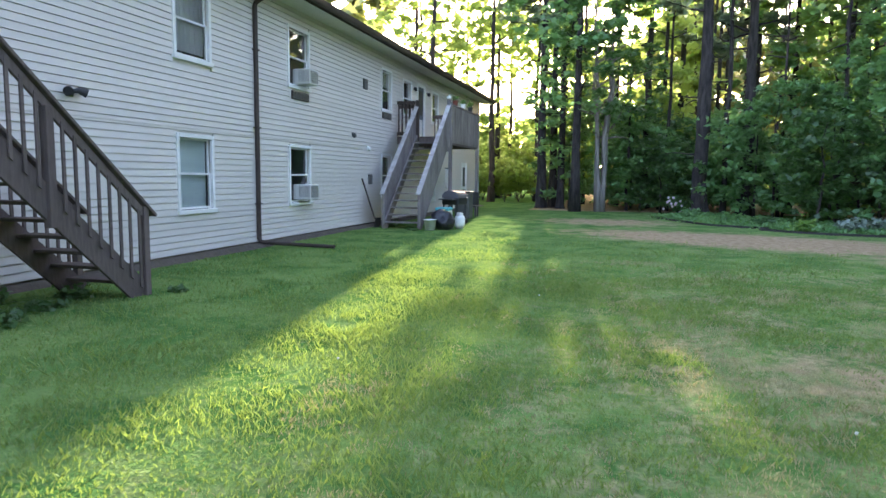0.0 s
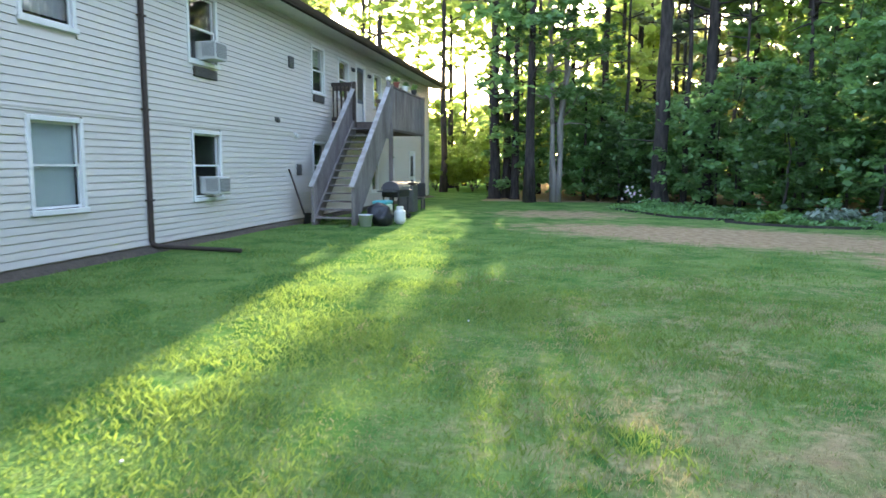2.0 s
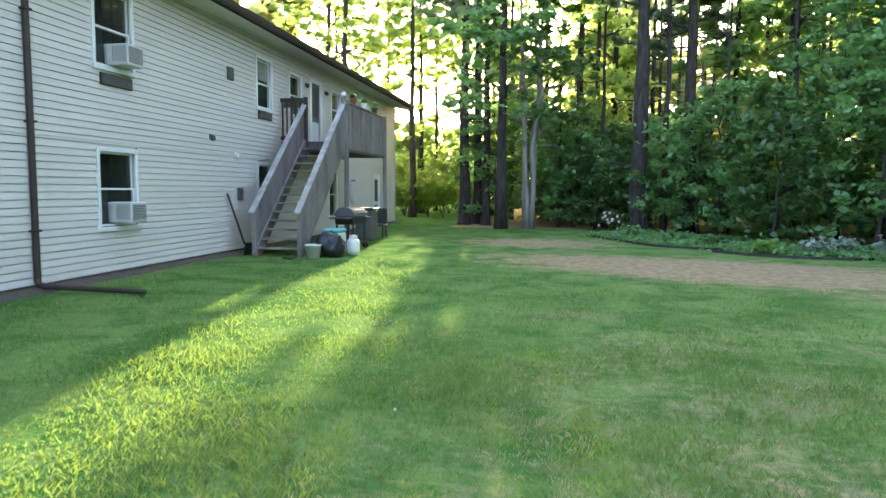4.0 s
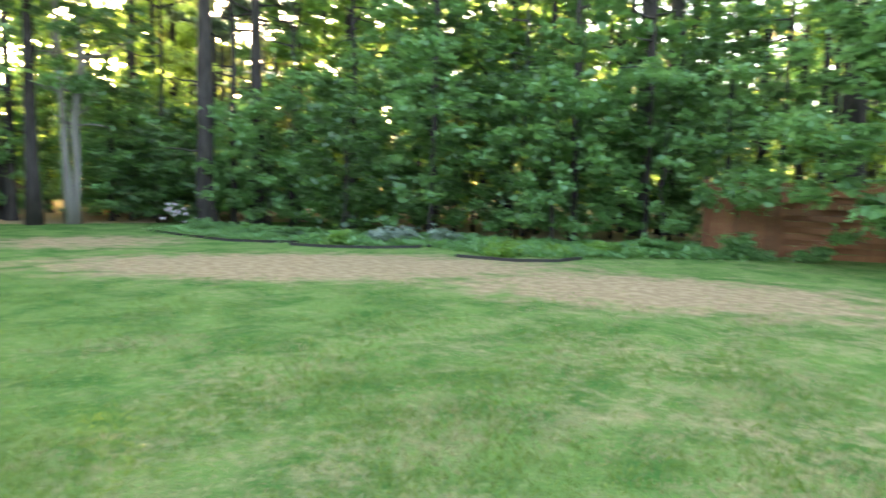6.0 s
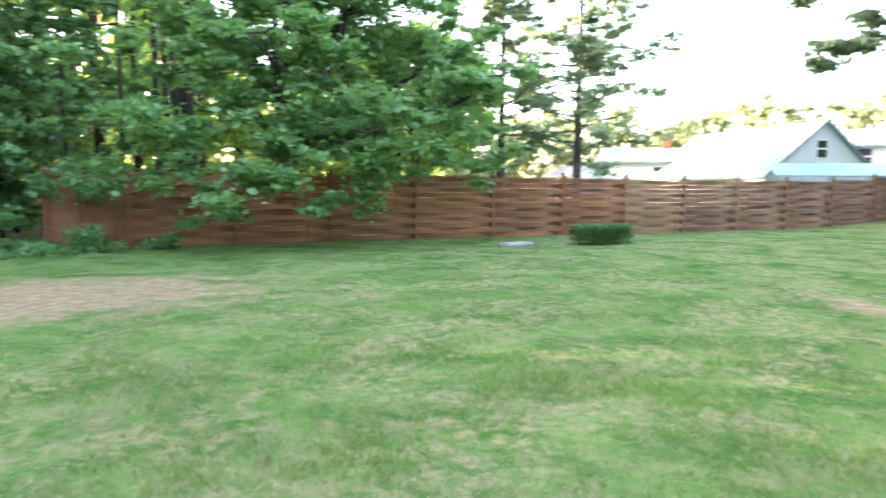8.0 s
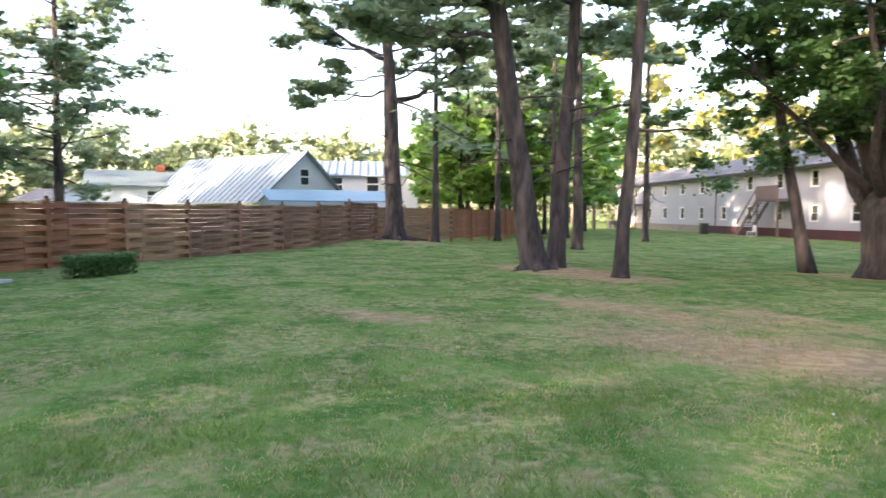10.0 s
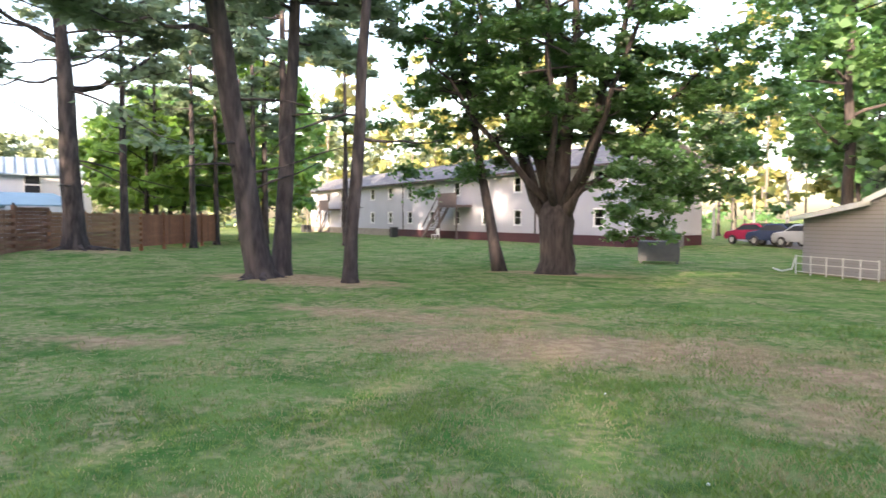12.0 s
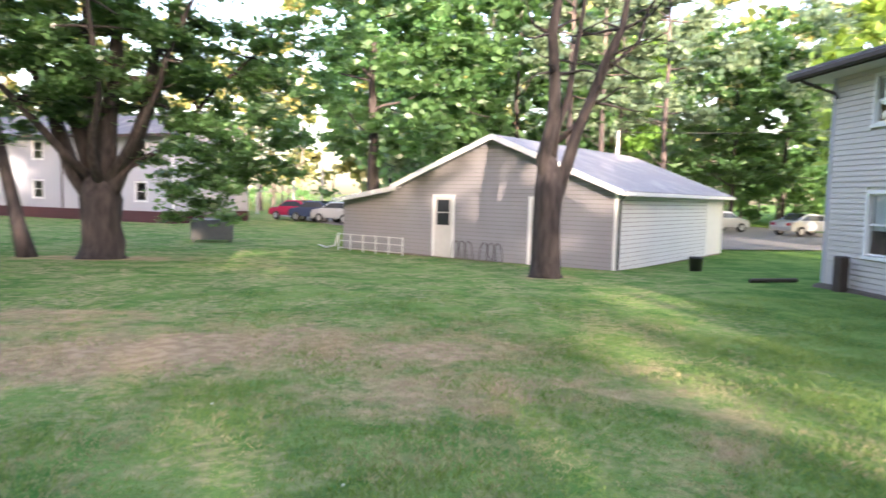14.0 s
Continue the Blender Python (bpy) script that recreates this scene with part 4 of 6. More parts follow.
# the short and hidden sides close the house
wall_s = wall(house, pose(-16, Y0, 0), 8.0, 0.10, EAVE, [], "siding", name="wall_south", top=[(0, EAVE), (8.0, EAVE), (4.0, EAVE + 1.3)])
wall_n = wall(house, pose(-8, Y1, 0, 0, 0, 180), 8.0, 0.10, EAVE, [], "siding", name="wall_north", top=[(0, EAVE), (8.0, EAVE), (4.0, EAVE + 1.3)])
part("wall_west", bx(-16, -15.86, Y0 + 0.14, Y1 - 0.14, 0.1, EAVE), "siding", house)
part("foundation", bx(-15.97, -8.03, Y0 + 0.001, Y1 - 0.03, -0.35, 0.10), "foundation", house)
part("floor_slab", bx(-15.8, -8.45, Y0 + 0.2, Y1 - 0.2, 2.6, 2.8), "room", house)
bm = bmesh.new()
box(bm, -8.02, -7.975, Y0 - 0.01, Y1 + 0.01, 2.335, 2.36)
part("storey_band", bm, "siding", house, "thin grey seam between the storeys")
for yy in (Y0, Y1):
    part("corner_board", bx(-8.06, -7.97, yy - 0.03 if yy == Y0 else yy - 0.06, yy + 0.06 if yy == Y0 else yy + 0.03, 0.1, EAVE), "siding_white", house)
OV = 0.62
part("soffit", bx(-8.0, -8 + OV, Y0, Y1 + 0.9, EAVE - 0.005, EAVE + 0.02), "soffit", house)
part("fascia", bx(-8 + OV, -8 + OV + 0.025, Y0, Y1 + 0.9, EAVE - 0.03, EAVE + 0.16), "brown", house)
gut = bmesh.new()
prof = [(0, 0.14), (0, 0.02), (0.03, 0), (0.09, 0.0), (0.115, 0.05), (0.13, 0.14), (0.12, 0.14), (0.105, 0.05), (0.085, 0.012), (0.035, 0.012), (0.012, 0.03), (0.012, 0.14)]
ends = [[gut.verts.new((-8 + OV + 0.027 + px, y, EAVE - 0.0 + pz)) for px, pz in prof] for y in (Y0, Y1 + 0.9)]
for i in range(len(prof)):
    gut.faces.new((ends[0][i], ends[0][(i + 1) % 12], ends[1][(i + 1) % 12], ends[1][i]))
part("gutter", gut, "brown", house)
roof = bmesh.new()


def slab(bm, a, b, c, d, th):
    vs = [bm.verts.new(p) for p in (a, b, c, d)] + [bm.verts.new((p[0], p[1], p[2] - th)) for p in (a, b, c, d)]
    for q in ((0, 1, 2, 3), (7, 6, 5, 4), (0, 4, 5, 1), (1, 5, 6, 2), (2, 6, 7, 3), (3, 7, 4, 0)):
        bm.faces.new([vs[i] for i in q])


slab(roof, (-8 + OV + 0.06, Y0, EAVE + 0.20), (-8 + OV + 0.06, Y1 + 0.95, EAVE + 0.20), (-12, Y1 + 0.95, EAVE + 1.6), (-12, Y0, EAVE + 1.6), 0.04)
slab(roof, (-12, Y0, EAVE + 1.6), (-12, Y1 + 0.95, EAVE + 1.6), (-16.7, Y1 + 0.95, EAVE + 0.2), (-16.7, Y0, EAVE + 0.2), 0.04)
slab(roof, (-7.30, YW - 0.75, EAVEW + 0.20), (-7.30, Y0, EAVEW + 0.20), (-12, Y0, EAVEW + 1.6), (-12, YW - 0.75, EAVEW + 1.6), 0.04)
slab(roof, (-12, YW - 0.75, EAVEW + 1.6), (-12, Y0, EAVEW + 1.6), (-16.7, Y0, EAVEW + 0.2), (-16.7, YW - 0.75, EAVEW + 0.2), 0.04)
part("roof", roof, "shingle", house)
# downspout with its ground pipe
for yy, zb in ((12.0, 0.16),):
    t = thing("downspout", "dark brown metal downspout with a ground extension pipe", "downspout", pose(0, 0, 0))
    d = bmesh.new()
    tube(d, [(-7.94, yy, zb), (-7.94, yy, 5.0), (-7.92, yy, 5.06), (-7.45, yy, 5.34), (-7.33, yy, 5.42)], [0.05] * 5, 8)
    part("pipe", d, "brown", t)
    d = bmesh.new()
    tube(d, [(-7.94, yy, 0.2), (-7.90, yy - 0.02, 0.12), (-7.78, yy - 0.03, 0.09), (-6.6, yy + 0.05, 0.06), (-6.2, yy + 0.02, 0.055)], [0.05, 0.045, 0.042, 0.04, 0.04], 8)
    part("ground_pipe", d, "brown", t)
    for z in (0.9, 2.5, 4.1):
        part("strap", bx(-8.0, -7.88, yy - 0.065, yy + 0.065, z, z + 0.03), "brown", t)
t = thing("downspout", "dark brown downspout at the south corner", "downspout", pose(0, 0, 0))
d = bmesh.new()
tube(d, [(-7.94, YW + 0.15, 4.16), (-7.92, YW + 0.12, 4.26), (-7.45, YW - 0.3, 4.56), (-7.35, YW - 0.4, 4.66)], [0.04] * 4, 8)
part("pipe", d, "brown", t)
t = thing("corner_post", "short dark weathered timber post against the siding", "post", pose(-7.75, -7.25, 0))
part("shaft", bx(-0.10, 0.10, -0.13, 0.13, -0.15, 0.75, bevel=0.02), "brown", t)
t = thing("drain_pipe", "dark drain pipe lying on the grass by the house corner", "pipe", pose(-7.3, -9.0, -0.03))
d = bmesh.new()
tube(d, [(-0.6, 0, 0.05), (0.1, 0.1, 0.05), (0.7, 0.25, 0.05)], [0.05] * 3, 8)
part("shaft", d, "brown", t)

for y, z in ((14.06, 0.95), (14.1, 3.66)):
    window_ac(local_east(y, z))
for y0, y1, z in ((13.6, 14.45, 3.30), (19.6, 20.4, 3.36)):
    t = thing("wall_sleeve", "dark brown empty air-conditioner sleeve below the window", "vent", local_east(y0, z))
    part("frame", bx(0, y1 - y0, -0.05, -0.003, 0, 0.2, bevel=0.01), "brown", t)
    s = bmesh.new()
    for i in range(6):
        box(s, 0.03, y1 - y0 - 0.03, -0.058, -0.05, 0.02 + i * 0.028, 0.036 + i * 0.028)
    part("louvre", s, "ac_grille", t)
for y, z, w, h in ((18.0, 4.08, 0.28, 0.3), (18.38, 1.28, 0.26, 0.3)):
    t = thing("wall_vent", "small dark louvred vent on the siding", "vent", local_east(y, z))
    part("frame", bx(0, w, -0.06, -0.003, 0, h, bevel=0.012), "grey_box", t)
    s = bmesh.new()
    for i in range(6):
        box(s, 0.03, w - 0.03, -0.075, -0.06, 0.03 + i * 0.043, 0.05 + i * 0.043, bevel=0.003)
    part("louvre", s, "ac_grille", t)
for y, z, mt in ((17.2, 2.70, "grey_box"), (18.32, 2.36, "white_plastic"), (22.9, 4.7, "black"), (24.6, 4.7, "black")):
    t = thing("wall_lamp", "small unlit wall lamp on the siding", "lamp", local_east(y, z))
    part("base", bx(-0.05, 0.05, -0.04, -0.003, -0.06, 0.06, bevel=0.01), mt, t)
    s = lathe([(0.02, 0.0), (0.05, -0.03), (0.055, -0.11), (0.03, -0.13)], 10)
    bmesh.ops.translate(s, verts=s.verts, vec=(0, -0.08, 0.04))
    part("shade", s, mt, t, smooth=True)
t = thing("floodlight", "black twin floodlight on the siding", "lamp", local_east(7.1, 2.66))
part("base", bx(-0.06, 0.06, -0.05, -0.003, -0.06, 0.06, bevel=0.01), "black", t)
for s_ in (-1, 1):
    s = bmesh.new()
    tube(s, [(0, -0.05, 0), (s_ * 0.08, -0.10, 0.03), (s_ * 0.17, -0.17, -0.01)], [0.02, 0.045, 0.065], 10)
    part("head", s, "black", t)

near_stair = stairs(6.35, -1, -7.25, -6.2, False, "weathered brown wooden staircase with open treads and slim balusters")
for x in (-7.25, -6.2):
    part("post", bx(x - 0.05, x + 0.05, 4.9, 5.0, 0.95, 2.22, bevel=0.006), "deck", near_stair)
deck(-1.0, 3.1, "raised brown wooden deck on posts with railings", [(-0.9, -7.9, -6.2)], solid=False, stair_gap=(0, 0))
stairs(17.75, 1, -7.25, -6.15, True, "weathered grey wooden staircase with boarded guards")
deck(21.0, 25.2, "raised grey wooden deck with a boarded front rail", [(21.05, -7.9, -7.3), (25.1, -7.9, -6.2)], solid=True, stair_gap=(0, 0))
side = thing("side_rail", "dark brown wooden guard with balusters beside the stair head", "railing", pose(0, 0, 0))
for z in (2.95, 3.98):
    bm = bmesh.new()
    beam(bm, (-7.95, 20.95, z), (-7.2, 20.95, z), 0.05, 0.11)
    part("rail", bm, "brown", side)
for i in range(6):
    part("baluster", bx(-7.9 + i * 0.125, -7.86 + i * 0.125, 20.9, 20.93, 2.9, 3.98), "brown", side)
part("post", bx(-7.26, -7.17, 20.88, 20.97, 2.7, 4.05), "brown", side)
t = thing("post_cap", "white cap on the stair newel", "post cap", pose(-6.15, 20.95, 4.075))
part("cap", lathe([(0.06, 0), (0.075, 0.01), (0.075, 0.05), (0.04, 0.10), (0.01, 0.11)], 4), "white_plastic", t)

bm = bmesh.new()
edge_pts = [(-7.74 + 0.12 * noise.noise(Vector((i * 0.37, 0.2, 0.5))), YW + i * 0.5) for i in range(86)]
prev = None
for ex, ey in edge_pts:
    cur = [bm.verts.new((px, ey, pz)) for px, pz in ((-8.02, 0.075), (-7.84, 0.055 + 0.02 * noise.noise(Vector((ey, 1, 0)))), (ex, height(ex, ey) - 0.005))]
    if prev:
        bm.faces.new((prev[0], prev[1], cur[1], cur[0]))
        bm.faces.new((prev[1], prev[2], cur[2], cur[1]))
    prev = cur
tagged(part("soil_strip", bm, "mulch", None, smooth=True), "bare brown soil strip along the siding", "soil", kind="structure")

# ---- clutter under and by the deck ----
t = thing("trash_bag", "full black trash bag slumped beside the stairs", "trash bag", pose(-5.5, 18.05, 0))
b = bmesh.new()
bmesh.ops.create_icosphere(b, subdivisions=4, radius=0.34)
for v in b.verts:
    v.co = v.co * (1 + 0.35 * noise.noise(v.co * 3.5) + 0.10 * noise.noise(v.co * 11)) 
    v.co.z = max(v.co.z * 0.9 + 0.27, 0.0)
part("sack", b, "bag", t, smooth=True)
t = thing("bucket", "white plastic tub beside the trash bag", "bucket", pose(-5.8, 17.68, 0))
part("tub", lathe([(0.14, 0), (0.18, 0.28), (0.19, 0.28), (0.19, 0.31), (0.17, 0.31)], 18), "white_plastic", t, smooth=True)
t = thing("cooler", "teal and white cooler box behind the bag", "cooler", pose(-5.75, 19.0, 0))
part("tub", bx(-0.2, 0.2, -0.3, 0.3, 0.0, 0.5, bevel=0.03), "white_plastic", t)
part("lid", bx(-0.21, 0.21, -0.31, 0.31, 0.502, 0.60, bevel=0.03), "teal", t)
t = thing("propane_tank", "white propane tank with a collar on the grass", "gas bottle", pose(-5.15, 18.6, 0))
part("tank", lathe([(0.10, 0), (0.11, 0.03), (0.15, 0.06), (0.155, 0.12), (0.155, 0.30), (0.13, 0.37), (0.06, 0.40)], 18), "white_plastic", t, smooth=True)
part("collar", lathe([(0.10, 0.39), (0.10, 0.47), (0.09, 0.47), (0.09, 0.40)], 14), "white_plastic", t)
part("valve", lathe([(0.02, 0.40), (0.02, 0.46), (0.035, 0.46), (0.035, 0.48)], 8), "steel", t)


def grill(m):
    t = thing("barbecue_grill", "black gas barbecue grill with a closed domed lid on a cart", "grill", m)
    lid = bmesh.new()
    n = 9
    prof = [(0.30 * math.cos(math.pi * i / n), 0.24 * math.sin(math.pi * i / n)) for i in range(n + 1)]
    a = [[lid.verts.new((x, py, 0.86 + pz)) for py, pz in prof] for x in (-0.36, 0.36)]
    for i in range(n):
        lid.faces.new((a[0][i], a[0][i + 1], a[1][i + 1], a[1][i]))
    lid.faces.new(a[0][::-1])
    lid.faces.new(a[1])
    lid.faces.new((a[0][0], a[1][0], a[1][n], a[0][n]))
    part("lid", lid, "lid_grey", t)
    part("firebox", bx(-0.36, 0.36, -0.29, 0.29, 0.64, 0.855, bevel=0.03), "black", t)
    for x in (-0.55, 0.55):
        part("side_shelf", bx(x - 0.17, x + 0.17, -0.25, 0.25, 0.80, 0.84, bevel=0.01), "grey_box", t)
    for x in (-0.32, 0.32):
        for y in (-0.24, 0.24):
            part("leg", bx(x - 0.02, x + 0.02, y - 0.02, y + 0.02, 0.06, 0.64), "black", t)
    part("bottom_shelf", bx(-0.34, 0.34, -0.26, 0.26, 0.14, 0.17), "black", t)
    h = bmesh.new()
    tube(h, [(-0.25, -0.30, 0.95), (-0.25, -0.36, 0.97), (0.25, -0.36, 0.97), (0.25, -0.30, 0.95)], [0.012] * 4, 6)
    part("handle", h, "steel", t)
    for y in (-0.24, 0.24):
        w = bmesh.new()
        cyl(w, (0.34, y, 0.08), (0.38, y, 0.08), 0.08)
        part("wheel", w, "tyre", t)
    return t


grill(pose(-5.75, 20.3, 0, 0, 0, 80))
t = thing("garbage_bin", "dark green wheeled garbage bin with a lid under the deck", "bin", pose(-6.0, 22.6, 0))
part("body", bx(-0.27, 0.27, -0.3, 0.3, 0.05, 0.95, bevel=0.04), "grey_box", t)
part("lid", bx(-0.30, 0.30, -0.33, 0.33, 0.952, 1.02, bevel=0.02), "black", t)
t = thing("patio_chair", "dark resin patio chair under the deck", "chair", pose(-6.1, 24.2, 0))
part("seat", bx(-0.25, 0.25, -0.25, 0.25, 0.40, 0.45, bevel=0.015), "black", t)
part("backrest", bx(-0.25, 0.25, 0.21, 0.26, 0.46, 0.95, bevel=0.015), "black", t)
for x in (-0.22, 0.22):
    for y in (-0.22, 0.22):
        part("leg", bx(x - 0.02, x + 0.02, y - 0.02, y + 0.02, 0, 0.40), "black", t)
t = thing("hose_coil", "white garden hose coiled on a wall hanger", "hose", local_east(27.35, 1.45))
for k in range(3):
    h = bmesh.new()
    tube(h, [(0.16 * math.cos(a), -0.06 - 0.03 * k, 0.42 * math.sin(a)) for a in np.linspace(0, 6.2, 16)], [0.03] * 16, 6)
    part("loop", h, "white_plastic", t)
part("hanger", bx(-0.06, 0.06, -0.16, -0.003, 0.40, 0.46), "grey_box", t)
t = thing("shovel", "long-handled shovel leaning against the siding", "shovel", pose(0, 0, 0))
h = bmesh.new()
tube(h, [(-7.62, 18.0, 0.25), (-7.96, 17.85, 1.45)], [0.024, 0.024], 8)
part("handle", h, "brown", t)
part("blade", box(bmesh.new(), -0.12, 0.12, -0.01, 0.01, 0.0, 0.30, pose(-7.57, 18.03, 0.0, 12, 0, 70), 0.004), "black", t)
for i in range(3):
    t = thing("flower_pot", "small pot with plants on the deck rail", "plant pot", pose(-6.12, 21.7 + i * 1.1, 3.93))
    part("pot", lathe([(0.07, 0), (0.10, 0.14), (0.11, 0.14), (0.11, 0.17), (0.09, 0.17)], 12), ["chimney", "white_plastic", "black"][i], t)
    gg = np.random.default_rng(i)
    tagged(crown_from([(0, 0, 0.25)], [0.12], 90, 0.08, 0.8, "leaf_dark", "plant", t, gg), kind="stuff")

# ---- fence ----
F2, FD = Vector((19.65, 7.75, 0)), Vector((0.575, -0.818, 0)).normalized()


def fence_panel(a, b, solid, pale, k):
    """One bay: woven boards between two posts, or upright planks."""
    a, b = Vector(a), Vector(b)
    ln = (b - a).length
    m = Matrix.Translation(a) @ Matrix.Rotation(math.atan2((b - a).y, (b - a).x), 4, "Z")
    t = thing("fence_panel", "stained orange-brown fence bay of " + ("upright planks" if solid else "woven horizontal boards"), "fence", m, "fence bays")
    mat = "fence_pale" if pale else ("fence_worn" if 3 <= k < 50 else "fence")
    part("post", bx(-0.055, 0.055, -0.085, 0.085, -0.3, 1.86, bevel=0.006), mat, t)
    if solid:
        n = int(ln / 0.145)
        for i in range(n):
            x = 0.06 + (ln - 0.12) * i / n
            part("plank", bx(x, x + (ln - 0.12) / n - 0.006, -0.012, 0.012, 0.04, 1.74 + 0.01 * (i % 2)), mat, t)
        for z in (0.35, 1.4):
            part("rail", bx(0.05, ln - 0.05, 0.013, 0.05, z, z + 0.08), mat, t)
    else:
        meshes = []
        for s in (1, -1):
            me_b = bmesh.new()
            st = 12
            rows = []
            for i in range(st + 1):
                x = 0.04 + (ln - 0.08) * i / st
                o = 0.066 * s * math.cos(2 * math.pi * i / st)
                rows.append([me_b.verts.new((x, o + d, z)) for d, z in ((-0.008, 0), (0.008, 0), (0.008, 0.139), (-0.008, 0.139))])
            for r0, r1 in zip(rows, rows[1:]):
                for q in range(4):
                    me_b.faces.new((r0[q], r0[(q + 1) % 4], r1[(q + 1) % 4], r1[q]))
            me_b.faces.new(rows[0][::-1])
            me_b.faces.new(rows[-1])
            me = bpy.data.meshes.new("board")
            me_b.to_mesh(me)
            me_b.free()
            me.materials.append(M[mat])
            meshes.append(me)
        for i in range(12):
            o = link("board", meshes[i % 2], None, t)
            o.location = (0, 0, 0.03 + i * 0.145)
        for x in (ln * 0.25, ln * 0.75):
            part("spacer", bx(x - 0.02, x + 0.02, -0.018, 0.018, 0.02, 1.78), mat, t)
    part("cap", bx(0.052, ln - 0.052, -0.06, 0.06, 1.775, 1.80), mat, t)
    part("finial", bx(-0.04, 0.04, -0.04, 0.04, 1.862, 1.95, bevel=0.015), "brown", t, "small dark cap on the post")
    return t


def along(k):
    p = F2 + FD * 2.44 * k
    return (p.x, p.y, height(p.x, p.y) - 0.02)


for k in range(-5, 8):
    fence_panel(along(-4.7 if k == -5 else k), along(k + 1), k == -5, k in (2,), k)
corner = Vector(along(8))
turn = (Vector((37.6, -20.4, 0)) - Vector((corner.x, corner.y, 0))).normalized()
for k in range(7):
    a, b = corner + turn * 2.44 * k, corner + turn * 2.44 * (k + 1)
    fence_panel((a.x, a.y, 0.0), (b.x, b.y, 0.0), k >= 3, k < 3, 50 + k)

# ---- garage ----
GA = 2.30

gx = Vector((math.sin(GA), math.cos(GA), 0))
rot = math.degrees(math.atan2(-gx.y, -gx.x))
W1, W2, L, GH, GP, GL = 7.88, 10.65, 10.46, 2.34, 3.87, 1.86
origin = Vector((-4.41, -11.87, -0.24)) + gx * W2
garage = thing("garage", "single-storey garage in greige lap siding with a side lean-to", "garage", pose(origin.x, origin.y, origin.z, 0, 0, rot))
# here x runs from the lean-to end (0) to the gable's tall corner (W2), facing -y
X = lambda k: W2 - k
gd = [(X(6.42), X(5.52), 0.05, 2.1), (X(2.75), X(1.85), 0.05, 2.1)]
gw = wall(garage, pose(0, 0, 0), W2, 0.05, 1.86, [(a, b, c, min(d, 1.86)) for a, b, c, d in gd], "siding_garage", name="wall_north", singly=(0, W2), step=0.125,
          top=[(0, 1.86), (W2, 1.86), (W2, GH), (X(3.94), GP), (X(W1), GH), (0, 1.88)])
for a, b, c, d in gd:
    w = thing("door", "", "")
    w.parent = garage
    fr = bmesh.new()
    box(fr, a, a + 0.09, -0.05, -0.017, c, d)
    box(fr, b - 0.09, b, -0.05, -0.017, c, d)
    box(fr, a + 0.09, b - 0.09, -0.05, -0.017, d - 0.09, d)
    part("frame", fr, "trim", w)
    part("leaf", bx(a + 0.09, b - 0.09, -0.035, 0.05, c, d - 0.09), "soffit", w)
    for q in (0, 1):
        part("pane", bx(a + 0.2, b - 0.2, -0.045, -0.036, c + 1.05 + q * 0.43, c + 1.45 + q * 0.43), "car_glass", w)
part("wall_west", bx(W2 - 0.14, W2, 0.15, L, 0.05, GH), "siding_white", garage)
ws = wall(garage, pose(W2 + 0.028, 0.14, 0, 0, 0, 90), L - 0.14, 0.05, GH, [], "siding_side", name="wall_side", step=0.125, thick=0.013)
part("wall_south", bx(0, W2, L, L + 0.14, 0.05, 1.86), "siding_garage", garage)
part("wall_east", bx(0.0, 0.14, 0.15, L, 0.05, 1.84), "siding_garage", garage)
part("foundation", bx(0.02, W2 - 0.02, 0.02, L, -0.2, 0.05), "foundation", garage)
part("corner_board", bx(W2 - 0.05, W2 + 0.05, -0.03, 0.06, 0.05, GH), "trim", garage)
xa, xr, xb = W2 + 0.3, X(3.94), X(W1) - 0.15
gr = bmesh.new()
slab(gr, (xa, -0.35, GH - 0.02), (xa, L + 0.4, GH - 0.02), (xr, L + 0.4, GP + 0.10), (xr, -0.35, GP + 0.10), 0.09)
part("roof", gr, "shingle_pale", garage)
gr = bmesh.new()
slab(gr, (xr, -0.35, GP + 0.10), (xr, L + 0.4, GP + 0.10), (xb, L + 0.4, GH + 0.04), (xb, -0.35, GH + 0.04), 0.09)
part("roof", gr, "shingle_pale", garage)
gr = bmesh.new()
slab(gr, (X(W1) + 0.05, -0.3, GH + 0.02), (X(W1) + 0.05, L, GH + 0.02), (-0.25, L, 1.86), (-0.25, -0.3, 1.86), 0.08)
part("roof", gr, "shingle_pale", garage)
for p, q in (((xa + 0.01, -0.37, GH - 0.09), (xr, -0.37, GP + 0.03)), ((xr, -0.37, GP + 0.03), (xb, -0.37, GH - 0.03)), ((X(W1) + 0.05, -0.32, GH - 0.05), (-0.26, -0.32, 1.79))):
    b = bmesh.new()
    beam(b, p, q, 0.03, 0.16)
    part("fascia", b, "trim", garage)
b = bmesh.new()
box(b, W2 + 0.3, W2 + 0.42, -0.35, L + 0.4, GH - 0.16, GH - 0.05)
part("gutter", b, "trim", garage)
b = bmesh.new()
tube(b, [(W2 + 0.35, -0.1, GH - 0.1), (W2 + 0.12, -0.02, GH - 0.3), (W2 + 0.1, -0.01, 0.1)], [0.035] * 3, 8)
part("downspout", b, "black", garage)
part("garage_door", bx(W2 + 0.02, W2 + 0.05, L - 2.2, L - 0.3, 0.1, 2.1), "trim", garage, "white side door")
b = bmesh.new()
cyl(b, (xr - 0.15, L - 1.0, GP), (xr - 0.15, L - 1.0, GP + 1.1), 0.09)
part("flue", b, "steel", garage)
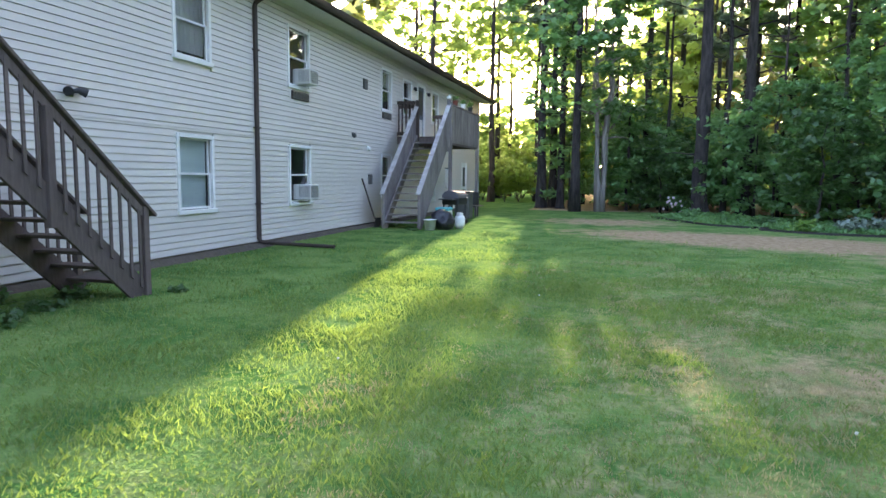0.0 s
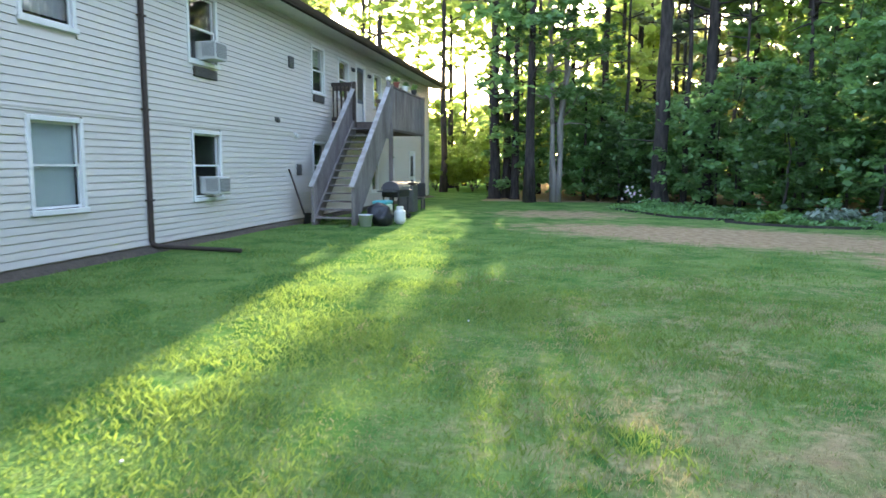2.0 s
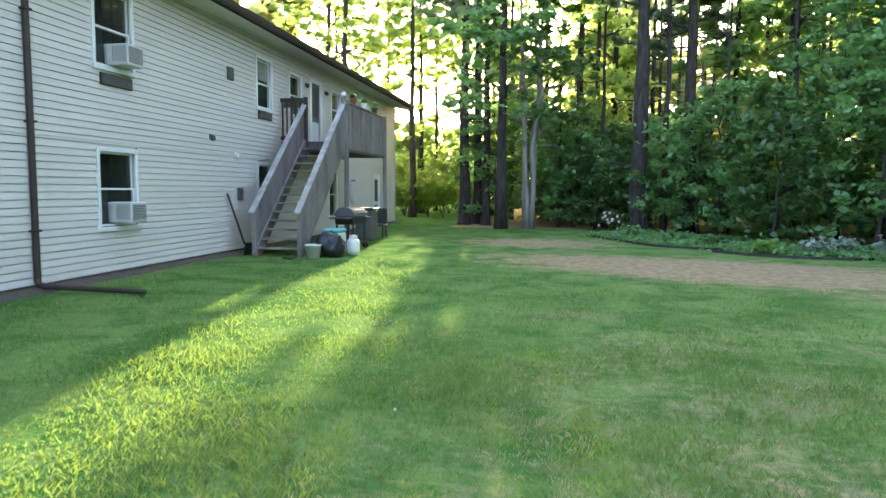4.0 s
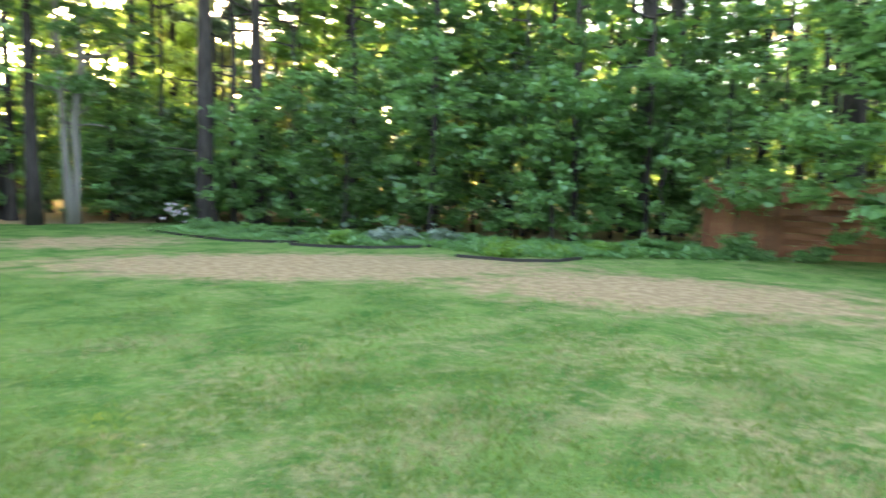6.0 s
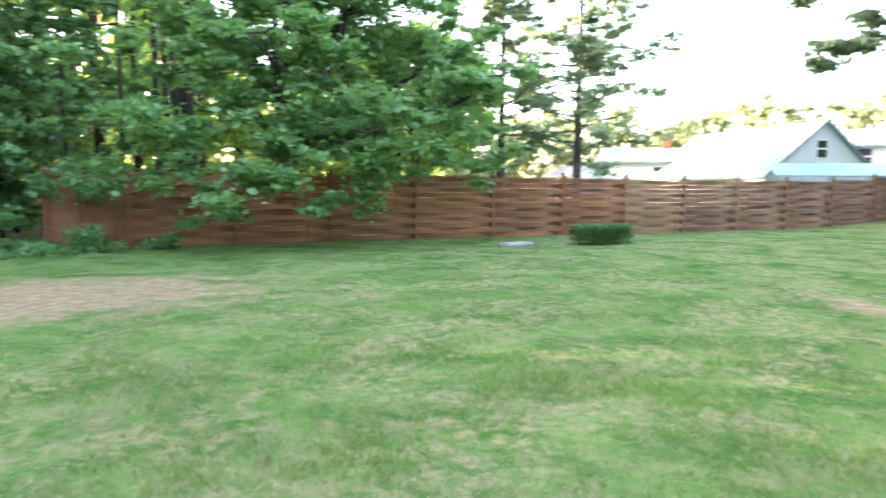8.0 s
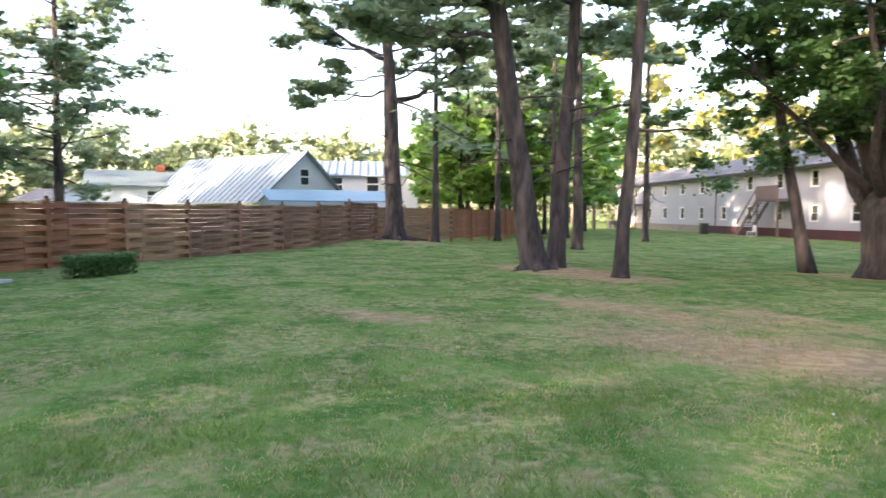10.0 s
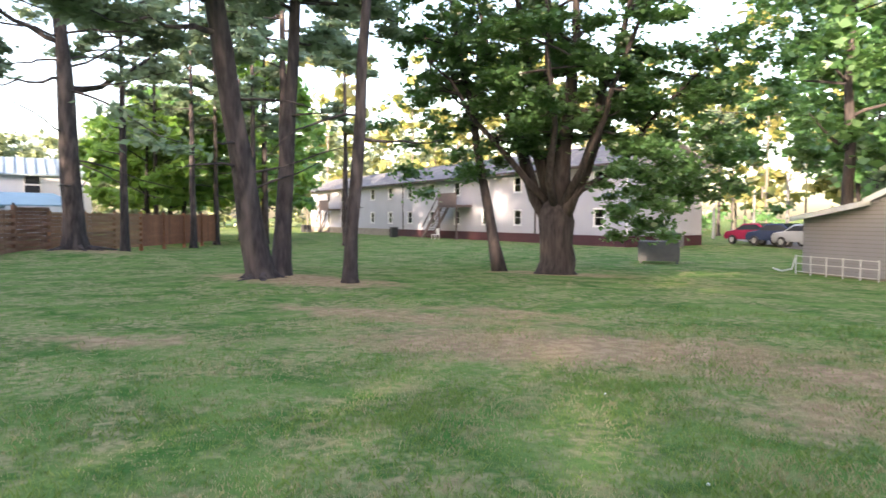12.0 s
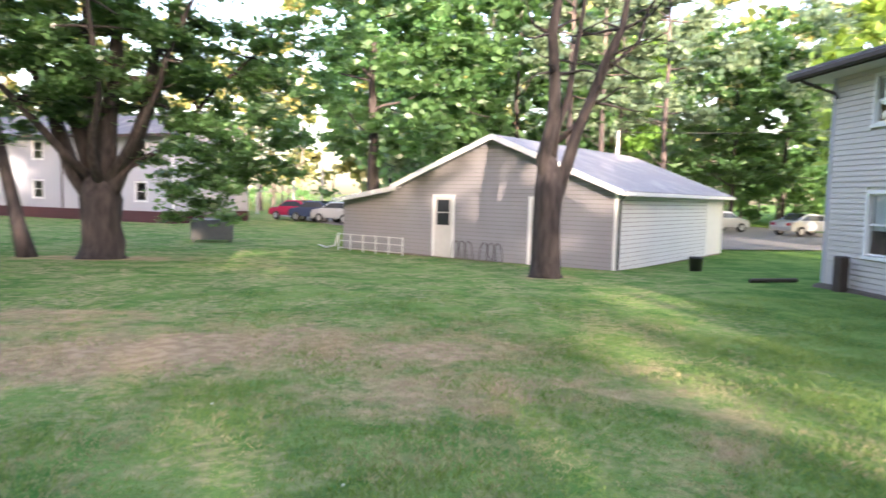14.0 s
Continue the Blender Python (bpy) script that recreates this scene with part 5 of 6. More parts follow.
for k in range(2):
    t = thing("bicycle_rack", "low rusty wire hoop rack by the garage wall", "rack", garage.matrix_world @ pose(X(5.2 - k * 1.1), -0.35, 0.0), "wire hoop racks")
    for i in range(3):
        b = bmesh.new()
        tube(b, [(i * 0.25 + 0.18 * math.cos(a), 0, 0.1 + 0.55 * math.sin(a)) for a in np.linspace(0, math.pi, 9)], [0.012] * 9, 5)
        part("hoop", b, "brown", t)
t = thing("trash_can", "small dark bin on the grass beside the garage", "bin", pose(-6.9, -12.2, -0.24))
part("body", lathe([(0.15, 0), (0.19, 0.45), (0.20, 0.45), (0.20, 0.5), (0.05, 0.52)], 12), "black", t, smooth=True)
t = thing("garden_fence", "low white wire garden fence along the lean-to wall", "fence", garage.matrix_world @ pose(0.2, -0.45, 0.0))
for i in range(6):
    part("post", bx(i * 0.62 - 0.015, i * 0.62 + 0.015, -0.012, 0.012, -0.05, 0.62), "white_plastic", t)
for z in (0.08, 0.34, 0.58):
    part("rail", bx(0.016, 3.084, -0.006, 0.006, z, z + 0.02), "white_plastic", t)
t = thing("hose_pipe", "white drain hose lying by the lean-to", "hose", garage.matrix_world @ pose(-0.1, -0.2, 0.0))
b = bmesh.new()
tube(b, [(0, 0, 0.5), (-0.15, 0, 0.12), (-0.5, -0.1, 0.03), (-0.9, -0.1, 0.1)], [0.03] * 4, 6)
part("tube", b, "white_plastic", t)

# ---- the long white apartment house to the south ----
b2 = thing("apartment_building", "long two-storey white apartment building with a maroon base and grey roof", "house", pose(14.7, -34.8, -0.25, 0, 0, -25.4))
LB, DB, HB = 56.8, 7.0, 5.3
bo = []
for i in range(13):
    for z in (1.25, 3.75):
        bo.append((1.6 + i * 4.35, 2.6 + i * 4.35, z, z + 1.25))
wb_m = pose(LB, 0, 0, 0, 0, 180)
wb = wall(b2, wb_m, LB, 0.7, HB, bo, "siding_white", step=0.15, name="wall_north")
for a, b_, c, d in bo:
    window(b2, wb_m, a, b_, c, d, None, 0)
part("base_band", bx(0, 33, -0.01, 0.12, 0, 0.7), "maroon", b2)
part("foundation", bx(33, LB, -0.01, 0.12, 0, 0.7), "foundation", b2)
part("base_band", bx(-0.03, 0.0, -DB, -0.01, 0, 0.7), "maroon", b2)
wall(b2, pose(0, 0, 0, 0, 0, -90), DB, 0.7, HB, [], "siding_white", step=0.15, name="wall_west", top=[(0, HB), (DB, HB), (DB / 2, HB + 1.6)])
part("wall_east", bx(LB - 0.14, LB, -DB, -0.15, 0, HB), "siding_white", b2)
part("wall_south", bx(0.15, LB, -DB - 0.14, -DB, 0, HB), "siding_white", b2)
part("corner_board", bx(-0.045, 0.06, 0.022, 0.05, 0.7, HB), "trim", b2)
r2 = bmesh.new()
slab(r2, (-0.5, 0.6, HB), (LB + 0.6, 0.6, HB), (LB + 0.6, -DB / 2, HB + 1.8), (-0.5, -DB / 2, HB + 1.8), 0.1)
slab(r2, (-0.5, -DB / 2, HB + 1.8), (LB + 0.6, -DB / 2, HB + 1.8), (LB + 0.6, -DB - 0.6, HB), (-0.5, -DB - 0.6, HB), 0.1)
part("roof", r2, "shingle", b2)
part("fascia", bx(-0.5, LB + 0.6, 0.61, 0.66, HB - 0.18, HB), "brown", b2)
for x in (9.0, 30.0, 46.0):
    g2 = bmesh.new()
    tube(g2, [(x, 0.07, 0.1), (x, 0.07, HB - 0.3), (x, 0.55, HB - 0.05)], [0.05] * 3, 6)
    part("downspout", g2, "brown", b2)
for xx in (20.5, 49.5):
    t = thing("staircase", "weathered brown stair and deck on the white building", "staircase", b2.matrix_world @ pose(xx, 0, 0), "far stairs and decks")
    part("platform", bx(-3.0, 0.0, 0.02, 1.6, 2.75, 2.95), "deck", t)
    part("guard", bx(-3.0, 0.0, 1.55, 1.62, 2.95, 3.95), "deck", t)
    for x in (-2.9, -0.1):
        part("post", bx(x - 0.06, x + 0.06, 1.45, 1.57, -0.1, 2.75), "deck", t)
    for y in (0.5, 1.5):
        b = bmesh.new()
        beam(b, (3.0, y, 0), (0.0, y, 2.85), 0.05, 0.3)
        part("stringer", b, "deck", t)
        b = bmesh.new()
        beam(b, (3.0, y, 1.0), (0.0, y, 3.85), 0.08, 0.08)
        part("handrail", b, "deck", t)
    for i in range(12):
        part("tread", bx(2.8 - i * 0.24, 3.06 - i * 0.24, 0.52, 1.48, 0.2 + i * 0.22, 0.24 + i * 0.22), "tread", t)

for xx, yy, nm, lab in ((27.0, 2.6, "bin", "dark plastic bin beside the far stair"), (51.2, 2.4, "bin", "dark bin under the far deck"), (52.0, 2.7, "bin", "dark bin under the far deck")):
    t = thing("garbage_bin", lab, nm, b2.matrix_world @ pose(xx, yy, 0))
    part("body", bx(-0.3, 0.3, -0.3, 0.3, 0, 0.9, bevel=0.05), "black", t)
    part("lid", bx(-0.33, 0.33, -0.33, 0.33, 0.902, 0.98, bevel=0.02), "grey_box", t)
t = thing("patio_chair", "white plastic chair by the far stair", "chair", b2.matrix_world @ pose(19.2, 2.6, 0))
part("seat", bx(-0.25, 0.25, -0.25, 0.25, 0.40, 0.45, bevel=0.015), "white_plastic", t)
part("backrest", bx(-0.25, 0.25, -0.26, -0.21, 0.46, 0.95, bevel=0.015), "white_plastic", t)
for x in (-0.22, 0.22):
    for y in (-0.22, 0.22):
        part("leg", bx(x - 0.02, x + 0.02, y - 0.02, y + 0.02, 0, 0.40), "white_plastic", t)

# ---- houses beyond the fence ----
def far_house(name, label, m, w, d, h, peak, wallmat, roofmat, windows=(), overhang=0.4, chimney=None):
    """Gable end faces -y in its own frame, w wide, d deep."""
    t = thing(name, label, "house", m)
    body = bmesh.new()
    prof = [(0, 0), (w, 0), (w, h), (w / 2, peak), (0, h)]
    vs = [body.verts.new((x, y, z)) for y in (0, d) for x, z in prof]
    body.faces.new(vs[:5])
    body.faces.new(vs[5:][::-1])
    for i in range(5):
        body.faces.new((vs[i], vs[5 + i], vs[5 + (i + 1) % 5], vs[(i + 1) % 5]))
    part("wall", body, wallmat, t)
    r = bmesh.new()
    s = (peak - h) / (w / 2)
    slab(r, (-overhang, -overhang, h - s * overhang + 0.1), (-overhang, d + overhang, h - s * overhang + 0.1), (w / 2, d + overhang, peak + 0.1), (w / 2, -overhang, peak + 0.1), 0.09)
    slab(r, (w / 2, -overhang, peak + 0.1), (w / 2, d + overhang, peak + 0.1), (w + overhang, d + overhang, h - s * overhang + 0.1), (w + overhang, -overhang, h - s * overhang + 0.1), 0.09)
    part("roof", r, roofmat, t)
    if roofmat == "metal_roof":
        n = int(d / 0.6)
        rb = bmesh.new()
        for i in range(n + 1):
            y = -overhang + (d + 2 * overhang) * i / n
            for x_, sg in ((-overhang, 1), (w + overhang, -1)):
                beam(rb, (x_, y, h - s * overhang + 0.12), (w / 2, y, peak + 0.12), 0.06, 0.07)
        part("standing_seam", rb, "seam", t)
    for x, y, z, ww, hh, sd in windows:
        wn_ = thing("window", "", "")
        wn_.parent = t
        if sd == 0:
            part("frame", bx(x, x + ww, -0.05, -0.003, z, z + hh), "trim", wn_)
            for q in (0, 1):
                part("pane", bx(x + 0.08, x + ww - 0.08, -0.06, -0.052, z + 0.08 + q * hh / 2, z + hh / 2 - 0.04 + q * hh / 2 - (0.04 if q else 0)), "car_glass", wn_)
        else:
            part("frame", bx(-0.05, -0.003, y, y + ww, z, z + hh), "trim", wn_)
            for q in (0, 1):
                part("pane", bx(-0.06, -0.052, y + 0.08, y + ww - 0.08, z + 0.08 + q * hh / 2, z + hh / 2 - 0.04 + q * hh / 2 - (0.04 if q else 0)), "car_glass", wn_)
    if chimney:
        part("chimney", bx(chimney[0] - 0.35, chimney[0] + 0.35, chimney[1] - 0.35, chimney[1] + 0.35, chimney[2], chimney[3]), "chimney", t)
    return t


def by_bearing(bearing, dist, turn_):
    """A pose whose -y side faces back along the bearing, turned by turn_ degrees."""
    a = radians(bearing)
    return pose(0.1 + dist * math.sin(a), 5.3 + dist * math.cos(a), 0, 0, 0, -bearing + turn_)


far_house("house", "white house with a pale blue standing-seam metal roof behind the fence", by_bearing(104.3, 48, 38), 8.2, 14, 2.5, 5.9, "house_white", "metal_roof", ((3.6, 0, 3.5, 0.9, 1.25, 0),))
far_house("house", "two-storey white house beside the metal-roofed one", by_bearing(117.4, 57, 94), 7.0, 11, 4.7, 6.0, "house_white", "metal_roof", ((0, 3.2, 3.2, 1.1, 1.4, 1), (0, 6.2, 3.2, 1.0, 1.3, 1)))
far_house("house", "low pale house with a grey-green roof and brick chimney", by_bearing(99.5, 60, 94), 8.0, 8, 3.7, 5.0, "house_white", "roof_green", ((0, 2.8, 2.3, 1.0, 1.0, 1),), chimney=(4.0, 2.6, 4.7, 5.6))
far_house("shed", "small white shed behind the fence", by_bearing(89.3, 70, 40), 5.0, 4.0, 2.6, 3.6, "house_white", "shingle")
a = by_bearing(105.4, 45, 10)
t = thing("porch_roof", "pale blue lean-to metal roof in front of the white gable", "roof", a)
r = bmesh.new()
slab(r, (-0.5, -1.5, 2.3), (8.5, -1.5, 2.3), (8.5, 2.2, 3.1), (-0.5, 2.2, 3.1), 0.08)
part("sheet", r, "porch_blue", t)
for x in (0.0, 4.0, 8.0):
    part("post", bx(x - 0.06, x + 0.06, -1.3, -1.18, 0, 2.3), "trim", t)

# ---- cars and the parking lot ----
flat_patch("parking_lot", [(-30, -24.5), (-12.5, -21.8), (-11.2, -30), (0.5, -34.2), (5.5, -37.0), (13, -56), (5, -75), (-30, -75)], "asphalt", -0.19, "grey asphalt parking lot in the sun", "road")


def car(m, paint, label):
    t = thing("car", label, "car", m, "parked cars")
    side = [(-2.15, 0.35), (-2.2, 0.62), (-2.05, 0.86), (-1.25, 0.98), (-0.55, 1.42), (0.75, 1.46), (1.55, 1.02), (2.1, 0.95), (2.2, 0.6), (2.15, 0.35)]
    b = bmesh.new()
    rows = []
    for y, k in ((-0.86, 0.94), (-0.80, 1.0), (0.80, 1.0), (0.86, 0.94)):
        rows.append([b.verts.new((x, y * (1 - 0.16 * max(0, (z - 0.95)) / 0.5), 0.35 + (z - 0.35) * (k if z < 1.0 else k))) for x, z in side])
    n = len(side)
    for r0, r1 in zip(rows, rows[1:]):
        for i in range(n):
            b.faces.new((r0[i], r1[i], r1[(i + 1) % n], r0[(i + 1) % n]))
    b.faces.new(rows[0])
    b.faces.new(rows[-1][::-1])
    part("body", b, paint, t)
    for s in (-1, 1):
        w = bmesh.new()
        vs = [w.verts.new((x, s * y, z)) for x, y, z in ((-1.1, 0.845, 0.99), (-0.5, 0.765, 1.33), (0.68, 0.76, 1.36), (1.38, 0.835, 1.02))]
        w.faces.new(vs if s < 0 else vs[::-1])
        part("side_window", w, "car_glass", t)
    for pts in (((-1.27, 0.99), (-0.58, 1.39)), ((0.80, 1.42), (1.55, 1.03))):
        (xa_, za_), (xb_, zb_) = pts
        d = -0.012 if xa_ < 0 else 0.012
        w = bmesh.new()
        vs = [w.verts.new(p) for p in ((xa_ + d, -0.70, za_ + 0.02), (xa_ + d, 0.70, za_ + 0.02), (xb_ + d, 0.64, zb_ + 0.02), (xb_ + d, -0.64, zb_ + 0.02))]
        w.faces.new(vs)
        part("windscreen", w, "car_glass", t)
    for x in (-1.35, 1.35):
        for y in (-0.84, 0.84):
            wh = thing("wheel", "", "")
            wh.parent = t
            wh.location = (x, y, 0.32)
            b = bmesh.new()
            cyl(b, (0, -0.1, 0), (0, 0.1, 0), 0.32, sides=18)
            part("tyre", b, "tyre", wh)
            b = bmesh.new()
            cyl(b, (0, -0.104, 0), (0, 0.104, 0), 0.19, sides=12)
            part("rim", b, "steel", wh)
    for y in (-0.62, 0.62):
        part("headlight", bx(-2.2, -2.1, y - 0.16, y + 0.16, 0.62, 0.76, bevel=0.02), "white_plastic", t)
        part("tail_light", bx(2.08, 2.19, y - 0.16, y + 0.16, 0.68, 0.86, bevel=0.02), "car_red", t)
    return t


for x, y, r_, p, l_ in ((8.6, -43.5, 142, "car_red", "dark red hatchback parked in the row"), (6.9, -41.6, 142, "car_blue", "dark blue sedan parked in the row"), (5.1, -39.9, 142, "car_silver", "silver sedan parked in the row"), (3.3, -38.2, 142, "car_silver", "pale silver car parked at the row's end"),
                        (-21.1, -39.4, 20, "car_silver", "blue-grey sedan parked beyond the garage"), (-25.2, -35.6, 15, "car_silver", "silver sedan parked beyond the garage")):
    car(pose(x, y, -0.19, 0, 0, r_), p, l_)

t = thing("planter_table", "low dark slatted box on legs standing on the lawn", "garden box", pose(8.9, -21.2, -0.26, 0, 0, 14), "dark garden boxes")
part("top", bx(-0.8, 0.8, -0.4, 0.4, 0.12, 0.92, bevel=0.02), "grey_box", t)
for x in (-0.7, 0.7):
    for y in (-0.3, 0.3):
        part("leg", bx(x - 0.04, x + 0.04, y - 0.04, y + 0.04, -0.03, 0.12), "grey_box", t)
t = copy_thing(t, pose(12.3, -35.6, -0.26, 0, 0, 15))
tagged(t, "dark garden box on the lawn near the parking lot")

# ---- garden edging, hedge, slab ----
def edging(pts, label):
    t = thing("garden_edging", label, "edging", pose(0, 0, 0))
    for a, b in zip(pts, pts[1:]):
        e = bmesh.new()
        beam(e, (a[0], a[1], height(*a) + 0.02), (b[0], b[1], height(*b) + 0.02), 0.045, 0.09)
        part("strip", e, "rubber_edge", t)


edging([(0.6, 27.0), (1.3, 25.2), (2.3, 22.9), (3.2, 22.2), (3.9, 21.9)], "dark plastic garden edging along the flower bed")
edging([(3.55, 21.3), (4.2, 20.5), (5.2, 20.0), (6.3, 19.9), (6.9, 20.2)], "dark plastic garden edging in front of the silver plants")
edging([(6.4, 17.9), (6.7, 17.4), (7.2, 16.7), (8.0, 16.4), (8.9, 16.7)], "dark plastic garden edging round the ground cover")
t = thing("stepping_stone", "pale flat stone slab lying on the lawn", "stone slab", pose(17.2, 6.8, 0, 0, 0, -40))
part("slab", bx(-0.45, 0.45, -0.2, 0.2, -0.02, 0.07, bevel=0.02), "stone", t)


def hedge(m, ln, w, h):
    t = thing("hedge", "low clipped green box hedge by the fence", "hedge", m)
    g = np.random.default_rng(12)
    b = bmesh.new()
    for i in range(7):
        cyl(b, (ln * (i + 0.5) / 7, 0, -0.03), (ln * (i + 0.5) / 7, 0.02, h * 0.6), 0.02, 0.01, 5)
    part("stem", b, "bark_dark", t)
    n = 5200
    p = np.stack([g.uniform(0, ln, n), g.uniform(-w / 2, w / 2, n), h * g.uniform(0.0, 1, n) ** 0.6], 1)
    link("foliage", quads_mesh("foliage", leaf_quads(p, 0.07, 0.4, g), "leaf_dark"), None, t)


hedge(pose(17.7, 5.3, 0, 0, 0, -52), 1.7, 0.65, 0.52)

# ---- plants in the bed ----
k = 0
for x, y, r_, h_, mt, n_ in ((1.8, 29.6, 0.55, 0.95, "leaf_dark", 900), (2.0, 26.2, 0.5, 0.5, "leaf_cool", 700), (3.0, 24.0, 0.6, 0.5, "leaf_cool", 800), (3.9, 22.9, 0.6, 0.45, "leaf_dark", 800), (4.8, 21.3, 0.6, 0.4, "leaf", 700), (5.9, 21.0, 0.55, 0.55, "leaf_silver", 900),
                             (6.7, 20.9, 0.6, 0.6, "leaf_silver", 1000), (7.4, 20.5, 0.5, 0.5, "leaf_silver", 800), (7.9, 18.4, 0.8, 0.35, "leaf", 900), (8.9, 17.6, 0.8, 0.35, "leaf", 900), (7.4, 17.7, 0.6, 0.3, "leaf", 700), (10.0, 17.4, 0.7, 0.4, "leaf", 800), (11.3, 16.9, 0.6, 0.6, "leaf_cool", 700), (12.6, 15.7, 0.6, 0.7, "leaf_cool", 800), (13.6, 14.6, 0.5, 0.5, "leaf_cool", 600)):
    k += 1
    b = bush("shrub", {"leaf_silver": "silver-leaved shrub in the flower bed", "leaf_dark": "dark green shrub in the flower bed"}.get(mt, "low green plant at the wood's edge"), x, y, r_, h_, 100 + k, n_, mt, 0.10, "bed plants")
    if k == 1:
        g = np.random.default_rng(5)
        f = thing("flowering_shrub", "pink and white blossoms on a dark shrub", "flowers", pose(1.7, 29.4, 0))
        for q in range(14):
            bb = bmesh.new()
            bmesh.ops.create_icosphere(bb, subdivisions=1, radius=0.06)
            bmesh.ops.translate(bb, verts=bb.verts, vec=(g.normal(0, 0.32), g.normal(0, 0.2), 0.55 + g.normal(0, 0.25)))
            part("blossom", bb, "petal", f)

def ground_cover():
    g = np.random.default_rng(14)
    line = np.array([(0.9, 27.2), (2.4, 24.0), (4.0, 22.3), (5.6, 21.0), (7.3, 20.3), (7.6, 18.2), (9.4, 17.2), (11.5, 16.6), (13.2, 15.4)])
    k = g.uniform(0, len(line) - 1.001, 22000)
    i = k.astype(int)
    f = (k - i)[:, None]
    p = line[i] * (1 - f) + line[i + 1] * f + np.array([0.6, 0.65]) * g.uniform(-0.6, 3.0, (len(k), 1)) + g.normal(0, 0.12, (len(k), 2))
    z = g.uniform(0.0, 0.22, len(k)) * (0.5 + 0.5 * np.sin(k * 5.0) ** 2)
    q = np.stack([p[:, 0], p[:, 1], z], 1)
    tagged(link("ground_cover", quads_mesh("ground_cover", leaf_quads(q, 0.11, 0.5, g), "leaf_cool"), None, None), "low leafy ground cover in the flower bed", "plants", kind="stuff")


ground_cover()

# ---- woods ----
k = 0
for x, y, h, r_, base, kind in ((-4.6, 33.4, 19, 0.26, 9, "p"), (-4.1, 34.1, 20, 0.22, 9, "p"), (-3.6, 33.2, 18, 0.20, 9, "p"), (-2.7, 30.6, 17, 0.22, 6, "b"), (-1.6, 31.0, 11, 0.13, 4.2, "m"), (2.6, 29.8, 20, 0.34, 8, "p"), (4.5, 30.6, 19, 0.30, 7, "p"),
                                (6.7, 33.0, 17, 0.18, 6, "b"), (8.4, 31.5, 18, 0.26, 7, "b"), (11.0, 29.0, 16, 0.18, 5, "b"), (13.0, 26.5, 17, 0.22, 6, "b"), (15.5, 22.3, 18, 0.24, 7, "b"), (17.2, 22.6, 20, 0.36, 8, "p"), (20.5, 18.2, 18, 0.34, 7, "p"),
                                (0.5, 36.0, 21, 0.22, 12, "p"), (6.0, 38.5, 18, 0.24, 8, "p"), (10.5, 37.0, 18, 0.22, 6, "b"), (15.0, 32.0, 17, 0.22, 6, "b"), (19.5, 28.0, 18, 0.22, 6, "b"), (23.5, 24.0, 17, 0.22, 5, "b"), (2.5, 42.0, 20, 0.25, 9, "p"), (-1.2, 40.0, 22, 0.2, 13, "p"),
                                # the last three trees are added to keep sun off the white building
                                (-8.6, 40.5, 19, 0.2, 9, "l"), (-11.5, 37.5, 17, 0.25, 4, "l"), (-14.0, 42.0, 18, 0.25, 4, "l"), (-9.5, 47.0, 20, 0.22, 10, "l"), (26.5, 19.5, 15, 0.2, 4, "b"), (12.0, 42.0, 19, 0.22, 6, "b"), (20.0, 35.0, 18, 0.22, 6, "b"), (27.0, 28.0, 18, 0.22, 6, "b"), (23.0, 31.5, 19, 0.22, 7, "b"), (31.0, 24.0, 18, 0.22, 7, "b"), (34.0, 30.0, 19, 0.22, 7, "b")):
    k += 1
    s = 200 + k
    # 7 m of unseen crown added here to block sun from the white building
    high = x > 7
    h += 7 if high else 0
    if kind == "p":
        pine("pine_tree", "tall dark-trunked pine at the edge of the wood", x, y, h, r_, base, s, 2.6, needles=4200 if high else 2400, size=0.36, dens=36 if high else 26, bark="bark_dark", mat="needle", group="wood trees", dead=10)
    elif kind == "m":
        broadleaf("tree", "pale grey multi-stemmed small tree at the lawn's edge", x, y, h, r_, base, s, 6000, "leaf_dark", "bark_pale", 0.2, 2.4, group="wood trees", stems=5)
    else:
        broadleaf("tree", "leafy green broadleaf tree in the wood", x, y, h, r_, base * (0.45 if x > 12 else 0.75) if kind == "b" else base, s, 10500 if high else (3000 if kind == "l" else 5000), "leaf_bright" if kind == "l" else ("leaf" if k % 2 else "leaf_cool"), "bark_dark", 0.27, 3.3 if high else 3.0, group="wood trees", clumps=190 if high else 120)
for i, (x, y) in enumerate(((-0.4, 32.6), (1.4, 33.0), (3.6, 30.2), (5.6, 29.4), (7.4, 28.0), (9.6, 26.2), (11.4, 23.0), (12.4, 21.8), (14.2, 20.6), (13.4, 19.6), (9.0, 24.6), (10.6, 27.8), (16.4, 17.6))):
    pine("thin_tree", "thin dark bare-stemmed tree at the wood's edge", x, y, 15 + (i % 4), 0.07 + 0.03 * (i % 3), 9, 800 + i, 1.6, needles=1400, size=0.34, dens=12, mat="leaf", bark="bark_dark", group="thin edge trees", dead=9)
g = np.random.default_rng(77)
edge = [(-3.3, 33.5), (0.3, 32.6), (1.0, 31.5), (3.5, 29.0), (5.2, 28.0), (6.8, 26.5), (8.0, 25.0), (9.5, 23.5), (10.5, 22.0), (11.8, 20.6), (12.9, 19.3), (14.3, 18.3), (10.5, 19.8), (8.3, 23.0), (6.2, 24.5), (16, 19.5), (0.2, 33.5), (6.0, 30.0), (12.5, 23.5), (9.0, 28.5), (-3.6, 34.5)]
edge += [(-1.8, 34.5), (0.0, 35.5), (1.6, 34.0), (-0.8, 37.5), (2.6, 37.0), (1.0, 39.5), (-2.4, 38.5), (4.2, 34.0)]
